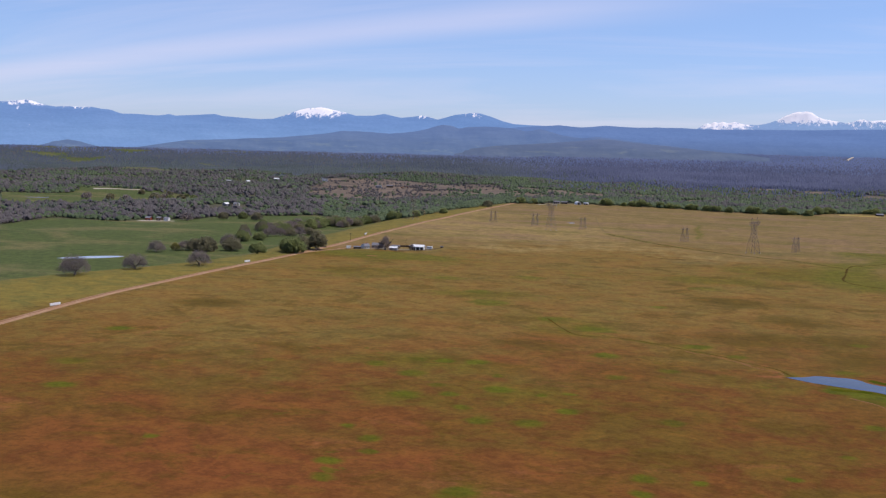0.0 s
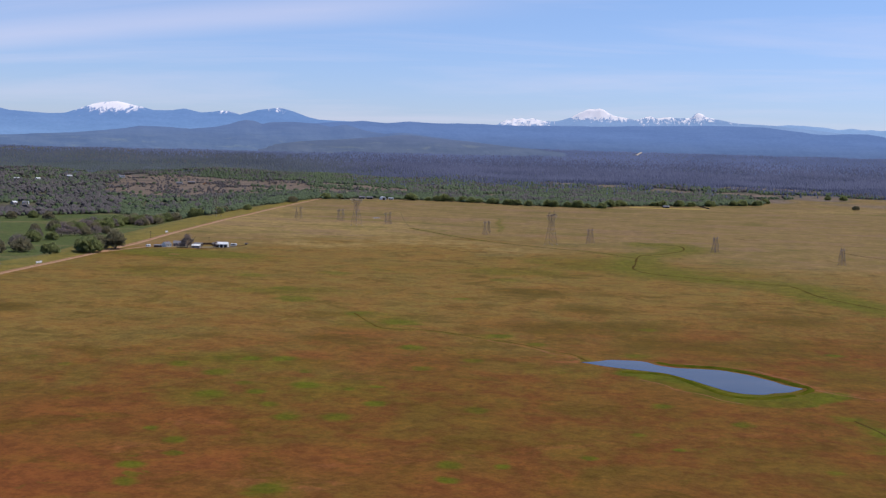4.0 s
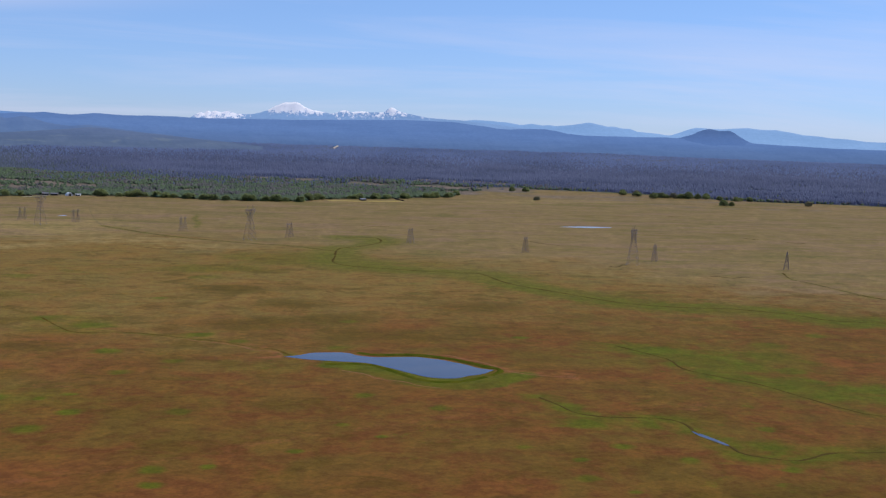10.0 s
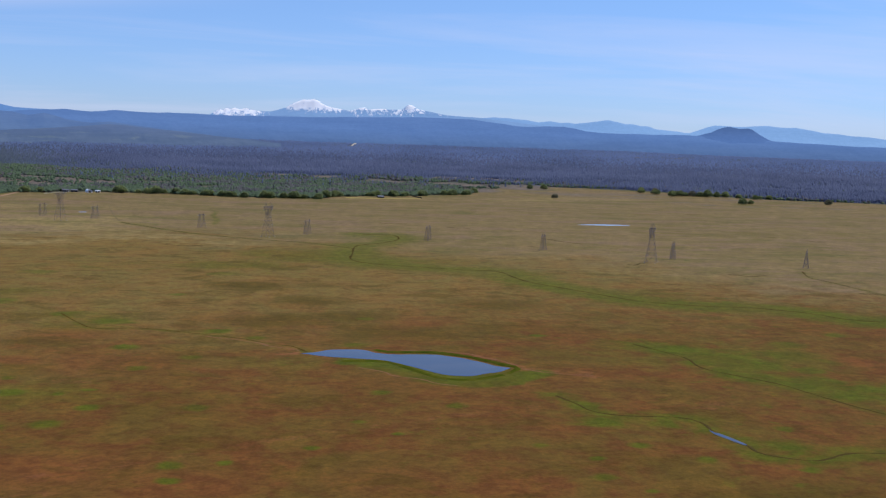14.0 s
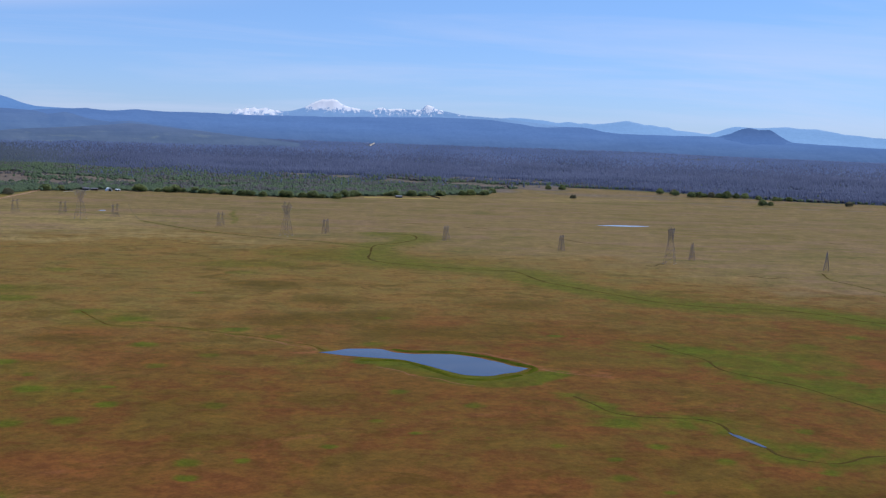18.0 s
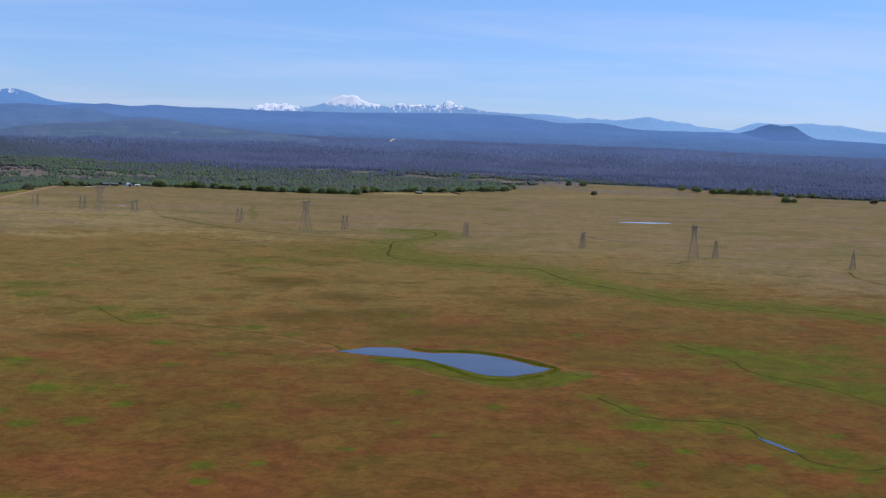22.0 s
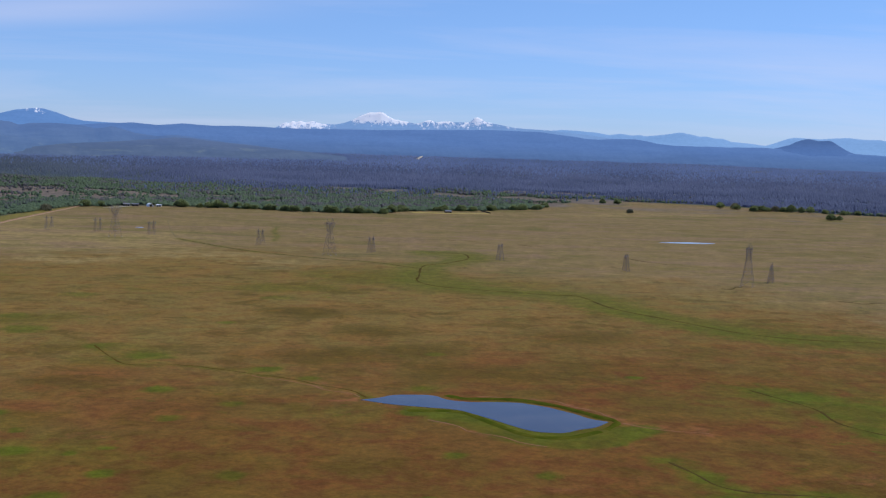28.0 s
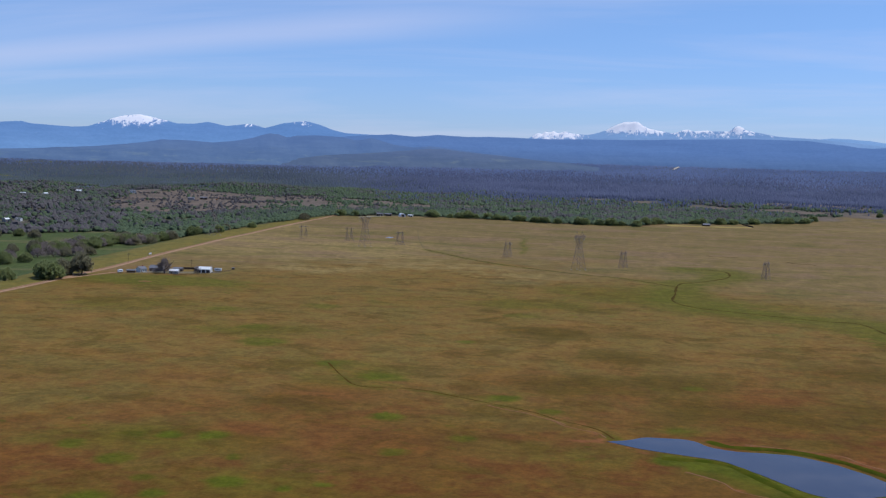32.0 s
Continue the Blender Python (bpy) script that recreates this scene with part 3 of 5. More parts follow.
# bare reddish soil along old tracks and where cattle gather
bare = np.zeros(X.shape)
for line, size, most in (([(-136, 363), (-98, 372), (-53, 393), (-18, 412), (22, 433), (66, 452), (107, 467)], 8, 0.55), ([(-393, 452), (-387, 484), (-377, 517), (-368, 544), (-369, 616)], 4, 0.7), ([(-40, 633), (-12, 611), (-4, 592)], 6, 0.80),
                         ([(50, 596), (78, 595), (94, 586), (108, 570), (117, 554), (128, 541), (151, 532)], 4.5, 0.9), ([(118, 549), (150, 538)], 11, 0.72), ([(-16, 585), (2, 583), (14, 573)], 4, 0.85), ([(30, 550), (40, 541), (52, 527), (66, 517)], 3, 0.9)):
    bare = np.maximum(bare, most * np.exp(-(near_line(X, Y, spline(line, 8)) / size) ** 2))
for px, py, size in ((-100, 350, 26), (-160, 420, 16), (-330, 372, 30), (108, 511, 12), (-90, 670, 9), (-110, 520, 14), (190, 470, 16), (-170, 378, 20)):
    bare = np.maximum(bare, 0.62 * np.exp(-(np.hypot((X - px) / 1.6, Y - py) / size) ** 2))
# broad tones of the grass: red sorrel, dark umber patches, mossy sward, dry straw


def daubs(spots, stretch=1.35):
    cover = np.zeros(X.shape)
    for px, py, size, most in spots:
        cover = np.maximum(cover, most * np.exp(-(np.hypot((X - px) / stretch, Y - py) / size) ** 2))
    return cover


TONE_RED = [(-140, 640, 40, 0.7), (-60, 700, 40, 0.55), (-180, 770, 36, 0.5), (-100, 560, 50, 0.65), (0, 630, 36, 0.5), (40, 510, 60, 0.5), (150, 540, 40, 0.55), (-190, 335, 62, 1.0), (-235, 345, 70, 0.9), (-215, 425, 40, 0.8), (-280, 405, 26, 0.8), (-140, 368, 32, 0.9), (-85, 380, 38, 0.75), (34, 362, 34, 0.6), (-43, 361, 36, 0.7), (331, 572, 26, 0.8), (-150, 564, 22, 0.75), (-208, 412, 30, 0.8), (-76, 383, 30, 0.7), (-156, 600, 16, 0.6), (60, 470, 40, 0.4), (250, 420, 30, 0.45), (620, 1900, 50, 0.5)]
TONE_DARK = [(-150, 610, 34, 0.6), (120, 610, 40, 0.6), (30, 560, 30, 0.4), (-47, 863, 36, 0.95), (58, 655, 48, 0.85), (-102, 949, 26, 0.6), (145, 773, 44, 0.8), (-83, 565, 40, 0.55), (-23, 690, 44, 0.8), (33, 715, 36, 0.8), (135, 676, 40, 0.7), (206, 725, 34, 0.6), (-397, 668, 30, 0.9), (-222, 442, 30, 0.6), (13, 870, 30, 0.7), (0, 782, 40, 0.8), (-155, 835, 30, 0.6), (-303, 647, 34, 0.55), (-60, 480, 40, 0.5), (30, 480, 36, 0.55), (180, 330, 60, 0.7), (90, 300, 60, 0.5), (700, 1800, 60, 0.5), (860, 2060, 40, 0.55), (500, 1380, 30, 0.4)]
TONE_MOSS = [(10, 1090, 80, 0.9), (90, 1010, 60, 0.8), (180, 960, 50, 0.8), (-71, 995, 50, 0.9), (-138, 664, 30, 0.8), (137, 1046, 60, 0.7), (210, 906, 50, 0.6), (287, 843, 44, 0.6), (-22, 1157, 50, 0.5), (-176, 540, 34, 0.8), (-122, 491, 34, 0.8), (-166, 463, 26, 0.7), (-151, 711, 34, 0.7), (-177, 980, 60, 0.6), (-240, 804, 46, 0.75), (-202, 534, 30, 0.7), (-375, 892, 60, 0.75), (-420, 1010, 60, 0.8), (-330, 1010, 60, 0.6), (-300, 760, 44, 0.5), (230, 590, 70, 0.7), (160, 450, 50, 0.55), (300, 700, 60, 0.45), (600, 1500, 160, 0.55), (480, 1900, 160, 0.5), (350, 1250, 90, 0.45), (800, 1500, 120, 0.5), (-20, 560, 40, 0.5)]
TONE_STRAW = [(-450, 1480, 190, 0.95), (-330, 1360, 110, 0.8), (-520, 1750, 160, 0.7), (-420, 1330, 110, 0.8), (-300, 1180, 60, 0.85), (-200, 1260, 80, 0.8), (-60, 1330, 60, 0.55), (-350, 1700, 180, 0.5), (-100, 1190, 50, 0.7), (60, 1250, 50, 0.5), (320, 990, 50, 0.55), (420, 900, 44, 0.5), (250, 1100, 40, 0.5), (120, 930, 30, 0.4), (480, 2250, 120, 0.7), (650, 2350, 120, 0.75), (330, 1480, 60, 0.4)]
red, dark, mossy, straw = daubs(TONE_RED), daubs(TONE_DARK), daubs(TONE_MOSS, 1.6), daubs(TONE_STRAW, 1.8)
plain = smooth(-400, 400, Y - np.interp(X, [-500, -400, -300, -200, 0, 200, 400, 600], [1120, 1160, 1260, 1310, 1250, 1090, 920, 760]))
ground.data.attributes.new("plain", "FLOAT", "POINT").data.foreach_set("value", plain.astype(np.float32))
tones = ground.data.attributes.new("tones", "FLOAT_COLOR", "POINT")
tones.data.foreach_set("color", np.stack([red, dark, mossy, straw], -1).astype(np.float32).ravel())
ground.data.attributes.new("bare", "FLOAT", "POINT").data.foreach_set("value", bare.astype(np.float32))
zones = ground.data.attributes.new("zones", "FLOAT_COLOR", "POINT")
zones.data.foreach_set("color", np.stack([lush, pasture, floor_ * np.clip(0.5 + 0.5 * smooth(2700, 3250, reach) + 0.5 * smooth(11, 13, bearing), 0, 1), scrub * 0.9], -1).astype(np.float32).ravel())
tagged(ground, "flat grassland plain of red, tan and green grass", "ground", kind="structure")


# ---- mountains ----
def range_of(name, reach, depth, crest, foot, material, seed, gully, label, snow=(), ragged=0.00012):
    """A mountain chain with gullied front, crest and back, over the bearings of its crest line."""
    b = np.arange(crest[0][0], crest[-1][0], 0.06)
    s = np.interp(b, [c[0] for c in crest], [c[1] for c in crest])
    s = np.convolve(np.pad(s, 1, "edge"), (0.25, 0.5, 0.25), "valid")
    rng = np.random.RandomState(seed)
    for k in range(6):
        s = s + ragged * rng.uniform(0.3, 1) * np.sin(b * 6.28 / (4.0 / 1.75 ** k) + rng.uniform(0, 6)) / 1.35 ** k
    rows_ = []
    us = np.concatenate([np.linspace(0, 1, 20), [1.25, 1.6]])
    for u in us:
        top = np.minimum(u, 2 - u)
        n = np.array([noise.fractal(Vector((a * 0.55, u * 1.1 * depth / 200 + 0.2 * a, seed)), 1.0, 2.1, 5) for a in b])
        rr = reach - depth * (1 - u)
        z = 120 + rr * (foot + (s - foot) * np.clip(top, 0, 1) ** 1.1) + gully * n * np.sin(3.14 * min(u, 1)) ** 0.7
        rows_.append(np.stack([rr * np.sin(np.radians(b)), rr * np.cos(np.radians(b)), z], -1))
    ob = mesh_of(name, np.stack(rows_).reshape(-1, 3), grid_faces(len(us), len(b))[:, ::-1], material)
    if snow:
        cover = np.zeros((len(us), len(b)))
        for centre, width, line, most in snow:
            height = np.stack([(q[:, 2] - 120) / np.hypot(q[:, 0], q[:, 1]) for q in rows_])
            cover = np.maximum(cover, most * np.exp(-((b - centre) / width) ** 4)[None] * smooth(line - 0.0065, line + 0.0040, height))
        ob.data.attributes.new("snow", "FLOAT", "POINT").data.foreach_set("value", cover.astype(np.float32).ravel())
    return tagged(ob, label, "mountain", kind="structure")


WEST_CREST = [(-75, 0.012), (-55, 0.017), (-46, 0.021), (-41.28, 0.0248), (-40.5, 0.0263), (-39.98, 0.0276), (-39.66, 0.0259), (-39.18, 0.0233), (-38.7, 0.0221), (-38.33, 0.0229), (-37.43, 0.0224), (-37.02, 0.0232), (-36.48, 0.0216), (-36.06, 0.0213), (-35.51, 0.0181), (-34.67, 0.0181), (-33.74, 0.0172), (-33.11, 0.019), (-32.83, 0.0177), (-30.81, 0.0204), (-30.38, 0.0186), (-29.35, 0.0176), (-28.47, 0.017), (-27.73, 0.0179), (-27.43, 0.0197), (-26.99, 0.0225), (-26.4, 0.0265), (-25.95, 0.0283), (-25.2, 0.0297), (-24.45, 0.027), (-23.93, 0.0252), (-23.39, 0.0228), (-22.48, 0.0233), (-21.88, 0.0252), (-20.96, 0.022), (-20.36, 0.0233), (-19.91, 0.0246), (-19.54, 0.0242), (-19.02, 0.0213), (-18.08, 0.026), (-17.33, 0.0279), (-16.87, 0.0287), (-16.11, 0.0254), (-15.49, 0.0214), (-14.88, 0.0191), (-14.12, 0.0184), (-12.5, 0.018), (-9, 0.017), (-2, 0.012)]
EAST_CREST = [(-5.37, 0.018), (-5.02, 0.0218), (-4.79, 0.024), (-4.59, 0.0231), (-4.41, 0.0258), (-4.21, 0.0244), (-3.98, 0.0261), (-3.77, 0.0242), (-3.39, 0.026), (-3.03, 0.0241), (-2.59, 0.0234), (-2.15, 0.0236), (-1.71, 0.0255), (-1.26, 0.0283), (-0.97, 0.0316), (-0.67, 0.0339), (-0.38, 0.0357), (-0.05, 0.0356), (0.16, 0.0365), (0.37, 0.0356), (0.59, 0.0326), (0.89, 0.0302), (1.28, 0.0288), (1.64, 0.028), (2.04, 0.0266), (2.34, 0.0279), (2.7, 0.0302), (2.88, 0.0303), (3.09, 0.0288), (3.79, 0.0298), (4.15, 0.0289), (4.91, 0.0294), (5.12, 0.0332), (5.27, 0.0343), (5.48, 0.0334), (5.67, 0.0308), (6.13, 0.029), (7.2, 0.0258), (7.81, 0.0251), (9.33, 0.0238), (10.86, 0.0214), (13.9, 0.0156)]
PALE_CREST = [(6, 0.019), (8.43, 0.0212), (9.33, 0.0244), (9.79, 0.0251), (10.85, 0.0241), (11.61, 0.0234), (12.22, 0.0216), (12.83, 0.023), (13.43, 0.0217), (13.82, 0.0224), (14.19, 0.0213), (15.08, 0.023), (15.67, 0.0249), (15.97, 0.0256), (16.42, 0.0242), (16.87, 0.0223), (17.17, 0.0225), (17.61, 0.0211), (18.06, 0.0208), (18.42, 0.0184), (19.24, 0.0172), (19.98, 0.0158), (20.21, 0.0159), (20.69, 0.019), (21.11, 0.0217), (21.48, 0.0234), (22.11, 0.0227), (22.68, 0.0224), (23.39, 0.0233), (24.09, 0.0241), (24.79, 0.0229), (25.48, 0.0232), (26.04, 0.0214), (26.86, 0.0188), (27.54, 0.0183), (28.21, 0.0169), (29.01, 0.0163), (30.02, 0.0143), (40, 0.012), (60, 0.01)]
RIDGE_CREST = [(-17, 0.012), (-14.5, 0.0165), (-12.46, 0.0191), (-11.26, 0.0176), (-10.07, 0.0196), (-8.59, 0.0187), (-7.41, 0.0192), (-6.25, 0.0192), (-5.09, 0.0186), (-2.74, 0.0191), (0.24, 0.0198), (2.95, 0.0214), (5.38, 0.0228), (7.51, 0.0228), (8.73, 0.0224), (9.65, 0.0203), (10.41, 0.0191), (11.02, 0.0173), (11.78, 0.0172), (12.69, 0.0182), (13.59, 0.0181), (14.2, 0.0168), (14.8, 0.0145), (15.7, 0.0134), (16.9, 0.0135), (18.37, 0.0132), (19.84, 0.0139), (20.65, 0.0133), (22.72, 0.0112), (24.41, 0.0106), (25.53, 0.0096), (26.9, 0.0088), (28.25, 0.008), (30.04, 0.0075), (45, 0.006), (60, 0.005)]
BUTTE_CREST = [(19.2, 0.009), (19.99, 0.0119), (20.71, 0.0138), (20.99, 0.0155), (21.27, 0.0167), (21.61, 0.0199), (21.97, 0.0221), (22.2, 0.0227), (22.46, 0.0218), (22.69, 0.0209), (23.2, 0.0212), (23.4, 0.0197), (23.69, 0.0163), (23.98, 0.0134), (24.27, 0.011), (24.84, 0.0092), (26.5, 0.006)]
HILL_CREST = [(-60, -0.01), (-42, -0.013), (-39.73, -0.0146), (-39.07, -0.0113), (-38.66, -0.0081), (-38.12, -0.0064), (-37.58, -0.0076), (-36.9, -0.0113), (-36.34, -0.0131), (-34.81, -0.0119), (-32.25, -0.0041), (-30.22, -0.0026), (-29.05, -0.001), (-27.27, 0.0009), (-26.08, 0.0031), (-24.88, 0.0058), (-24.13, 0.0083), (-23.07, 0.0083), (-21.55, 0.0069), (-20.19, 0.0097), (-19.58, 0.0121), (-19.13, 0.0149), (-18.67, 0.0167), (-18.22, 0.0159), (-17.85, 0.0134), (-17.3, 0.0153), (-16.39, 0.0162), (-15.48, 0.0156), (-14.87, 0.0148), (-14.26, 0.0125), (-13.81, 0.0138), (-13.45, 0.015), (-12.9, 0.0126), (-12.29, 0.0097), (-11.24, 0.0076), (-10.34, 0.0091), (-9.15, 0.007), (-7.67, 0.004), (-6.2, 0.0022), (-4.46, -0.0011), (-2.5, -0.006)]
KNOLL_CREST = [(-20.5, -0.015), (-18.78, -0.0103), (-17.27, -0.0053), (-15.75, -0.0014), (-14.24, 0.0004), (-12.73, 0.0027), (-11.53, 0.0048), (-10.34, 0.007), (-9.44, 0.0063), (-8.25, 0.0043), (-6.78, 0.0024), (-5.03, -0.0004), (-3.31, -0.0026), (-1.5, -0.006)]
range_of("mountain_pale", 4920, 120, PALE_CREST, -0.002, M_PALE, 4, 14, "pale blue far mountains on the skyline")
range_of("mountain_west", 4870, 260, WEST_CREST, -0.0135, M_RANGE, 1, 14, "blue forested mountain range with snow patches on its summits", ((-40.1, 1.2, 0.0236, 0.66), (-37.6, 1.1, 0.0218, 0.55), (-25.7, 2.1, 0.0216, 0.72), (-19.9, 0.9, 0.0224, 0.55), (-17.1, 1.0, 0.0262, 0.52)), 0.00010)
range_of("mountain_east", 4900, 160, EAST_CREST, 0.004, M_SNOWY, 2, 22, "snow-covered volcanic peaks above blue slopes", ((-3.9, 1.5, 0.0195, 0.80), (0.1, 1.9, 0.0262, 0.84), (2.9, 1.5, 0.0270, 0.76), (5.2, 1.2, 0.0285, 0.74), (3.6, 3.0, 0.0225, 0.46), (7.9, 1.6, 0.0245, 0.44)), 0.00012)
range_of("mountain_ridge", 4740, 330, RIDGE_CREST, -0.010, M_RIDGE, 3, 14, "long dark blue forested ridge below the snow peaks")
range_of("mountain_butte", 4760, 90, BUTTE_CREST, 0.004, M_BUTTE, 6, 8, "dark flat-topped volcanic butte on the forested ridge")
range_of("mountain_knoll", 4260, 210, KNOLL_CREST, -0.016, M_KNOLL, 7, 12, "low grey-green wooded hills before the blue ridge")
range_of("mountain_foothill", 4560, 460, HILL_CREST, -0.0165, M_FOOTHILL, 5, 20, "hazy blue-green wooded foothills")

# ---- far woods ----
def ico(seed, squash=0.8, lobes=2):
    """A lumpy little crown of a few distorted lobes: corners and triangles."""
    rng = np.random.RandomState(seed)
    bm = bmesh.new()
    bmesh.ops.create_icosphere(bm, subdivisions=1, radius=1)
    base = np.array([v.co[:] for v in bm.verts])
    tri = np.array([[v.index for v in f.verts] for f in bm.faces])
    bm.free()
    vs, fs = [], []
    for k in range(lobes):
        size = 1.0 if k == 0 else rng.uniform(0.5, 0.75)
        off = np.array([0, 0, 0]) if k == 0 else np.array([rng.uniform(-0.75, 0.75), rng.uniform(-0.75, 0.75), rng.uniform(-0.15, 0.35)])
        vs.append((base * rng.uniform(0.72, 1.18, (len(base), 1)) * size + off) * (1, 1, squash))
        fs.append(tri + len(base) * k)
    v = np.vstack(vs)
    v[:, 2] += squash * 0.75
    f = np.vstack(fs)
    n = np.cross(v[f[:, 1]] - v[f[:, 0]], v[f[:, 2]] - v[f[:, 0]])
    return v, f[n[:, 2] > -0.62 * np.linalg.norm(n, axis=1)]


def cone(seed):
    """A ragged conifer of two skirts."""
    rng = np.random.RandomState(seed)
    vs, fs = [], []
    for z0, z1, r in ((0.08, 0.7, 1.0), (0.45, 1.0, 0.62)):
        at = len(vs)
        for k in range(6):
            a = 6.283 * k / 6 + rng.uniform(-0.3, 0.3)
            q = r * rng.uniform(0.7, 1.25)
            vs.append((q * math.cos(a), q * math.sin(a), z0 + rng.uniform(-0.06, 0.1)))
        vs.append((0, 0, z1))
        fs += [(at + k, at + (k + 1) % 6, at + 6) for k in range(6)]
    return np.array(vs), np.array(fs)


def scatter(name, kinds, x, y, size, material, label, tall=None, sink=0.0, round_=False):
    """One mesh of many plants at the given places."""
    rng = np.random.RandomState(len(x))
    z = level(x, y)
    pick, turn_ = rng.randint(0, len(kinds), len(x)), rng.uniform(0, 6.283, len(x))
    tall = size * rng.uniform(0.85, 1.25, len(x)) if tall is None else tall
    vs, fs, at = [], [], 0
    for k, (v, f) in enumerate(kinds):
        i = np.where(pick == k)[0]
        c, s = np.cos(turn_[i])[:, None], np.sin(turn_[i])[:, None]
        px = (v[None, :, 0] * c - v[None, :, 1] * s) * size[i][:, None] + x[i][:, None]
        py = (v[None, :, 0] * s + v[None, :, 1] * c) * size[i][:, None] + y[i][:, None]
        pz = v[None, :, 2] * tall[i][:, None] + z[i][:, None] - sink
        vs.append(np.stack([px, py, pz], -1).reshape(-1, 3))
        fs.append((f[None] + (np.arange(len(i)) * len(v))[:, None, None]).reshape(-1, 3) + at)
        at += len(i) * len(v)
    return tagged(mesh_of(name, np.vstack(vs), np.vstack(fs), material, smooth_faces=round_), label, "woodland", kind="stuff")


def spray(seed):
    """A leafless crown far off: a dome of thin twig blades."""
    rng = np.random.RandomState(seed)
    vs, fs = [], []
    for k in range(15):
        a, e = rng.uniform(0, 6.283), math.asin(rng.uniform(0.02, 1.0))
        tip = np.array([math.cos(a) * math.cos(e), math.sin(a) * math.cos(e), 0.35 + 0.95 * math.sin(e)]) * rng.uniform(0.8, 1.1)
        root = tip * (0.35, 0.35, 0.5)
        s = np.cross(tip - root, rng.normal(0, 1, 3))
        s *= rng.uniform(0.28, 0.42) / np.linalg.norm(s)
        vs += [root - s, tip - s * 0.5, tip + s]
        fs.append((3 * k, 3 * k + 1, 3 * k + 2))
    return np.array(vs), np.array(fs)


def spire(seed):
    """A slim conifer far off: one ragged cone of five sides."""
    rng = np.random.RandomState(seed)
    ring = [(math.cos(1.2566 * k) * rng.uniform(0.7, 1.25), math.sin(1.2566 * k) * rng.uniform(0.7, 1.25), rng.uniform(0.0, 0.16)) for k in range(5)]
    return np.array(ring + [(rng.uniform(-0.15, 0.15), rng.uniform(-0.15, 0.15), 1.0)]), np.array([(k, (k + 1) % 5, 5) for k in range(5)])


def sown(count, inner, outer, seed):
    """Even random places in the sector of the woods: bearing, distance, x, y and a chance."""
    rng = np.random.RandomState(seed)
    b = rng.uniform(-43.5, 33, count)
    r = np.sqrt(rng.uniform(inner ** 2, outer ** 2, count))
    return b, r, r * np.sin(np.radians(b)), r * np.cos(np.radians(b)), rng.uniform(0, 1, count)


CLEARINGS = ((-452, 2150, 50), (150, 2222, 30), (-1362, 2400, 40), (-1309, 2513, 25), (-1174, 2522, 30), (-965, 2420, 40), (-992, 1725, 40), (-945, 1415, 45))


def wooded(b, r, x, y, luck):
    """Where trees stand: past the edge of the woods, outside clearings, in clumps."""
    keep = (r - wood_edge(b) - wave(x, y, 90, 21) * 14 > 0) & ~within(x, y, MEADOW_RING)
    keep &= luck < np.clip(0.94 + 0.22 * wave(x, y, 130, 8) + 0.14 * wave(x, y, 50, 9), 0.45, 1)
    keep &= (luck < np.clip(0.62 + 0.75 * wave(x, y, 170, 61), 0.10, 1)) | (b > -21 + 6 * smooth(2300, 1900, r)) | (r > 3300) | (r - wood_edge(b) < 60)
    keep &= r < np.interp(b, [-45, -14, -8, -3, 5, 35], [4130, 4130, 4400, 4540, 4540, 4540])
    open_ = within(x, y, SCRUB_RING)
    keep &= ~open_ | (luck < np.clip(0.12 + 0.26 * wave(x, y, 120, 51), 0.03, 0.7))
    keep &= ~within(x, y, GLADE_RING) | (luck < 0.15)
    for px, py, size, deep in GLADES:
        keep &= ((x - px) / size) ** 2 + ((y - py) / deep) ** 2 > 0.4 + 0.8 * luck
    for pb, pr, wide, deep in STREAKS:
        keep &= ((b - pb) / wide) ** 2 + ((r - pr + 20 * np.sin(b * 3)) / deep) ** 2 > 0.35 + 0.9 * luck
    keep &= near_line(x, y, np.array([(160, 4330), (178, 4420), (200, 4540)])) > 16
    for px, py, size in CLEARINGS:
        keep &= np.hypot(x - px, y - py) > size
    return keep


oaks, small_oaks, sprays = [ico(k, 0.75, 2) for k in range(5)], [ico(k + 20, 0.8, 1) for k in range(6)], [spray(k) for k in range(5)]
cones_, spires = [cone(k) for k in range(5)], [spire(k) for k in range(8)]
b, r, x, y, luck = sown(128000, 1600, 3150, 11)
keep = wooded(b, r, x, y, luck)
b, r, x, y = (v[keep] for v in (b, r, x, y))
rng = np.random.RandomState(12)
luck, mood, past, open_ = rng.uniform(0, 1, len(x)), wave(x, y, 300, 14), r - wood_edge(b), within(x, y, SCRUB_RING)
shrink = np.interp(r, [2300, 2700, 3150], [1, 0.88, 0.74])
pine_share = smooth(2780, 3220, r + 200 * mood + 25 * np.clip(b - 8, 0, 16) - 190 * smooth(-4, -12, b)) * 0.97
pine_share = np.where(b > 12, np.maximum(pine_share, 0.95 * smooth(40, 200, past + 60 * wave(x, y, 140, 41))), pine_share)
pine_share = np.maximum(pine_share * (1 - 0.6 * smooth(-15, -24, b)), 0.10 * (past > 120) * ~open_)
pine = luck < pine_share
bare_share = np.clip(smooth(-15, -22, b) * 0.50 + 0.35 * mood * (b < -14) + 0.7 * open_, 0, 0.92)
bare_share = np.where((b > -25) & (b < -14), bare_share * np.maximum(0.25 * smooth(40, 200, past), smooth(380, 620, past)), bare_share)
bare_share = np.where((b >= 13) & (past < 500), 0.35, bare_share)
bare_share = np.where((b >= -14) & (b < 13), np.clip(0.16 + 0.45 * wave(x, y, 170, 31), 0, 0.6) * smooth(40, 160, past), bare_share)
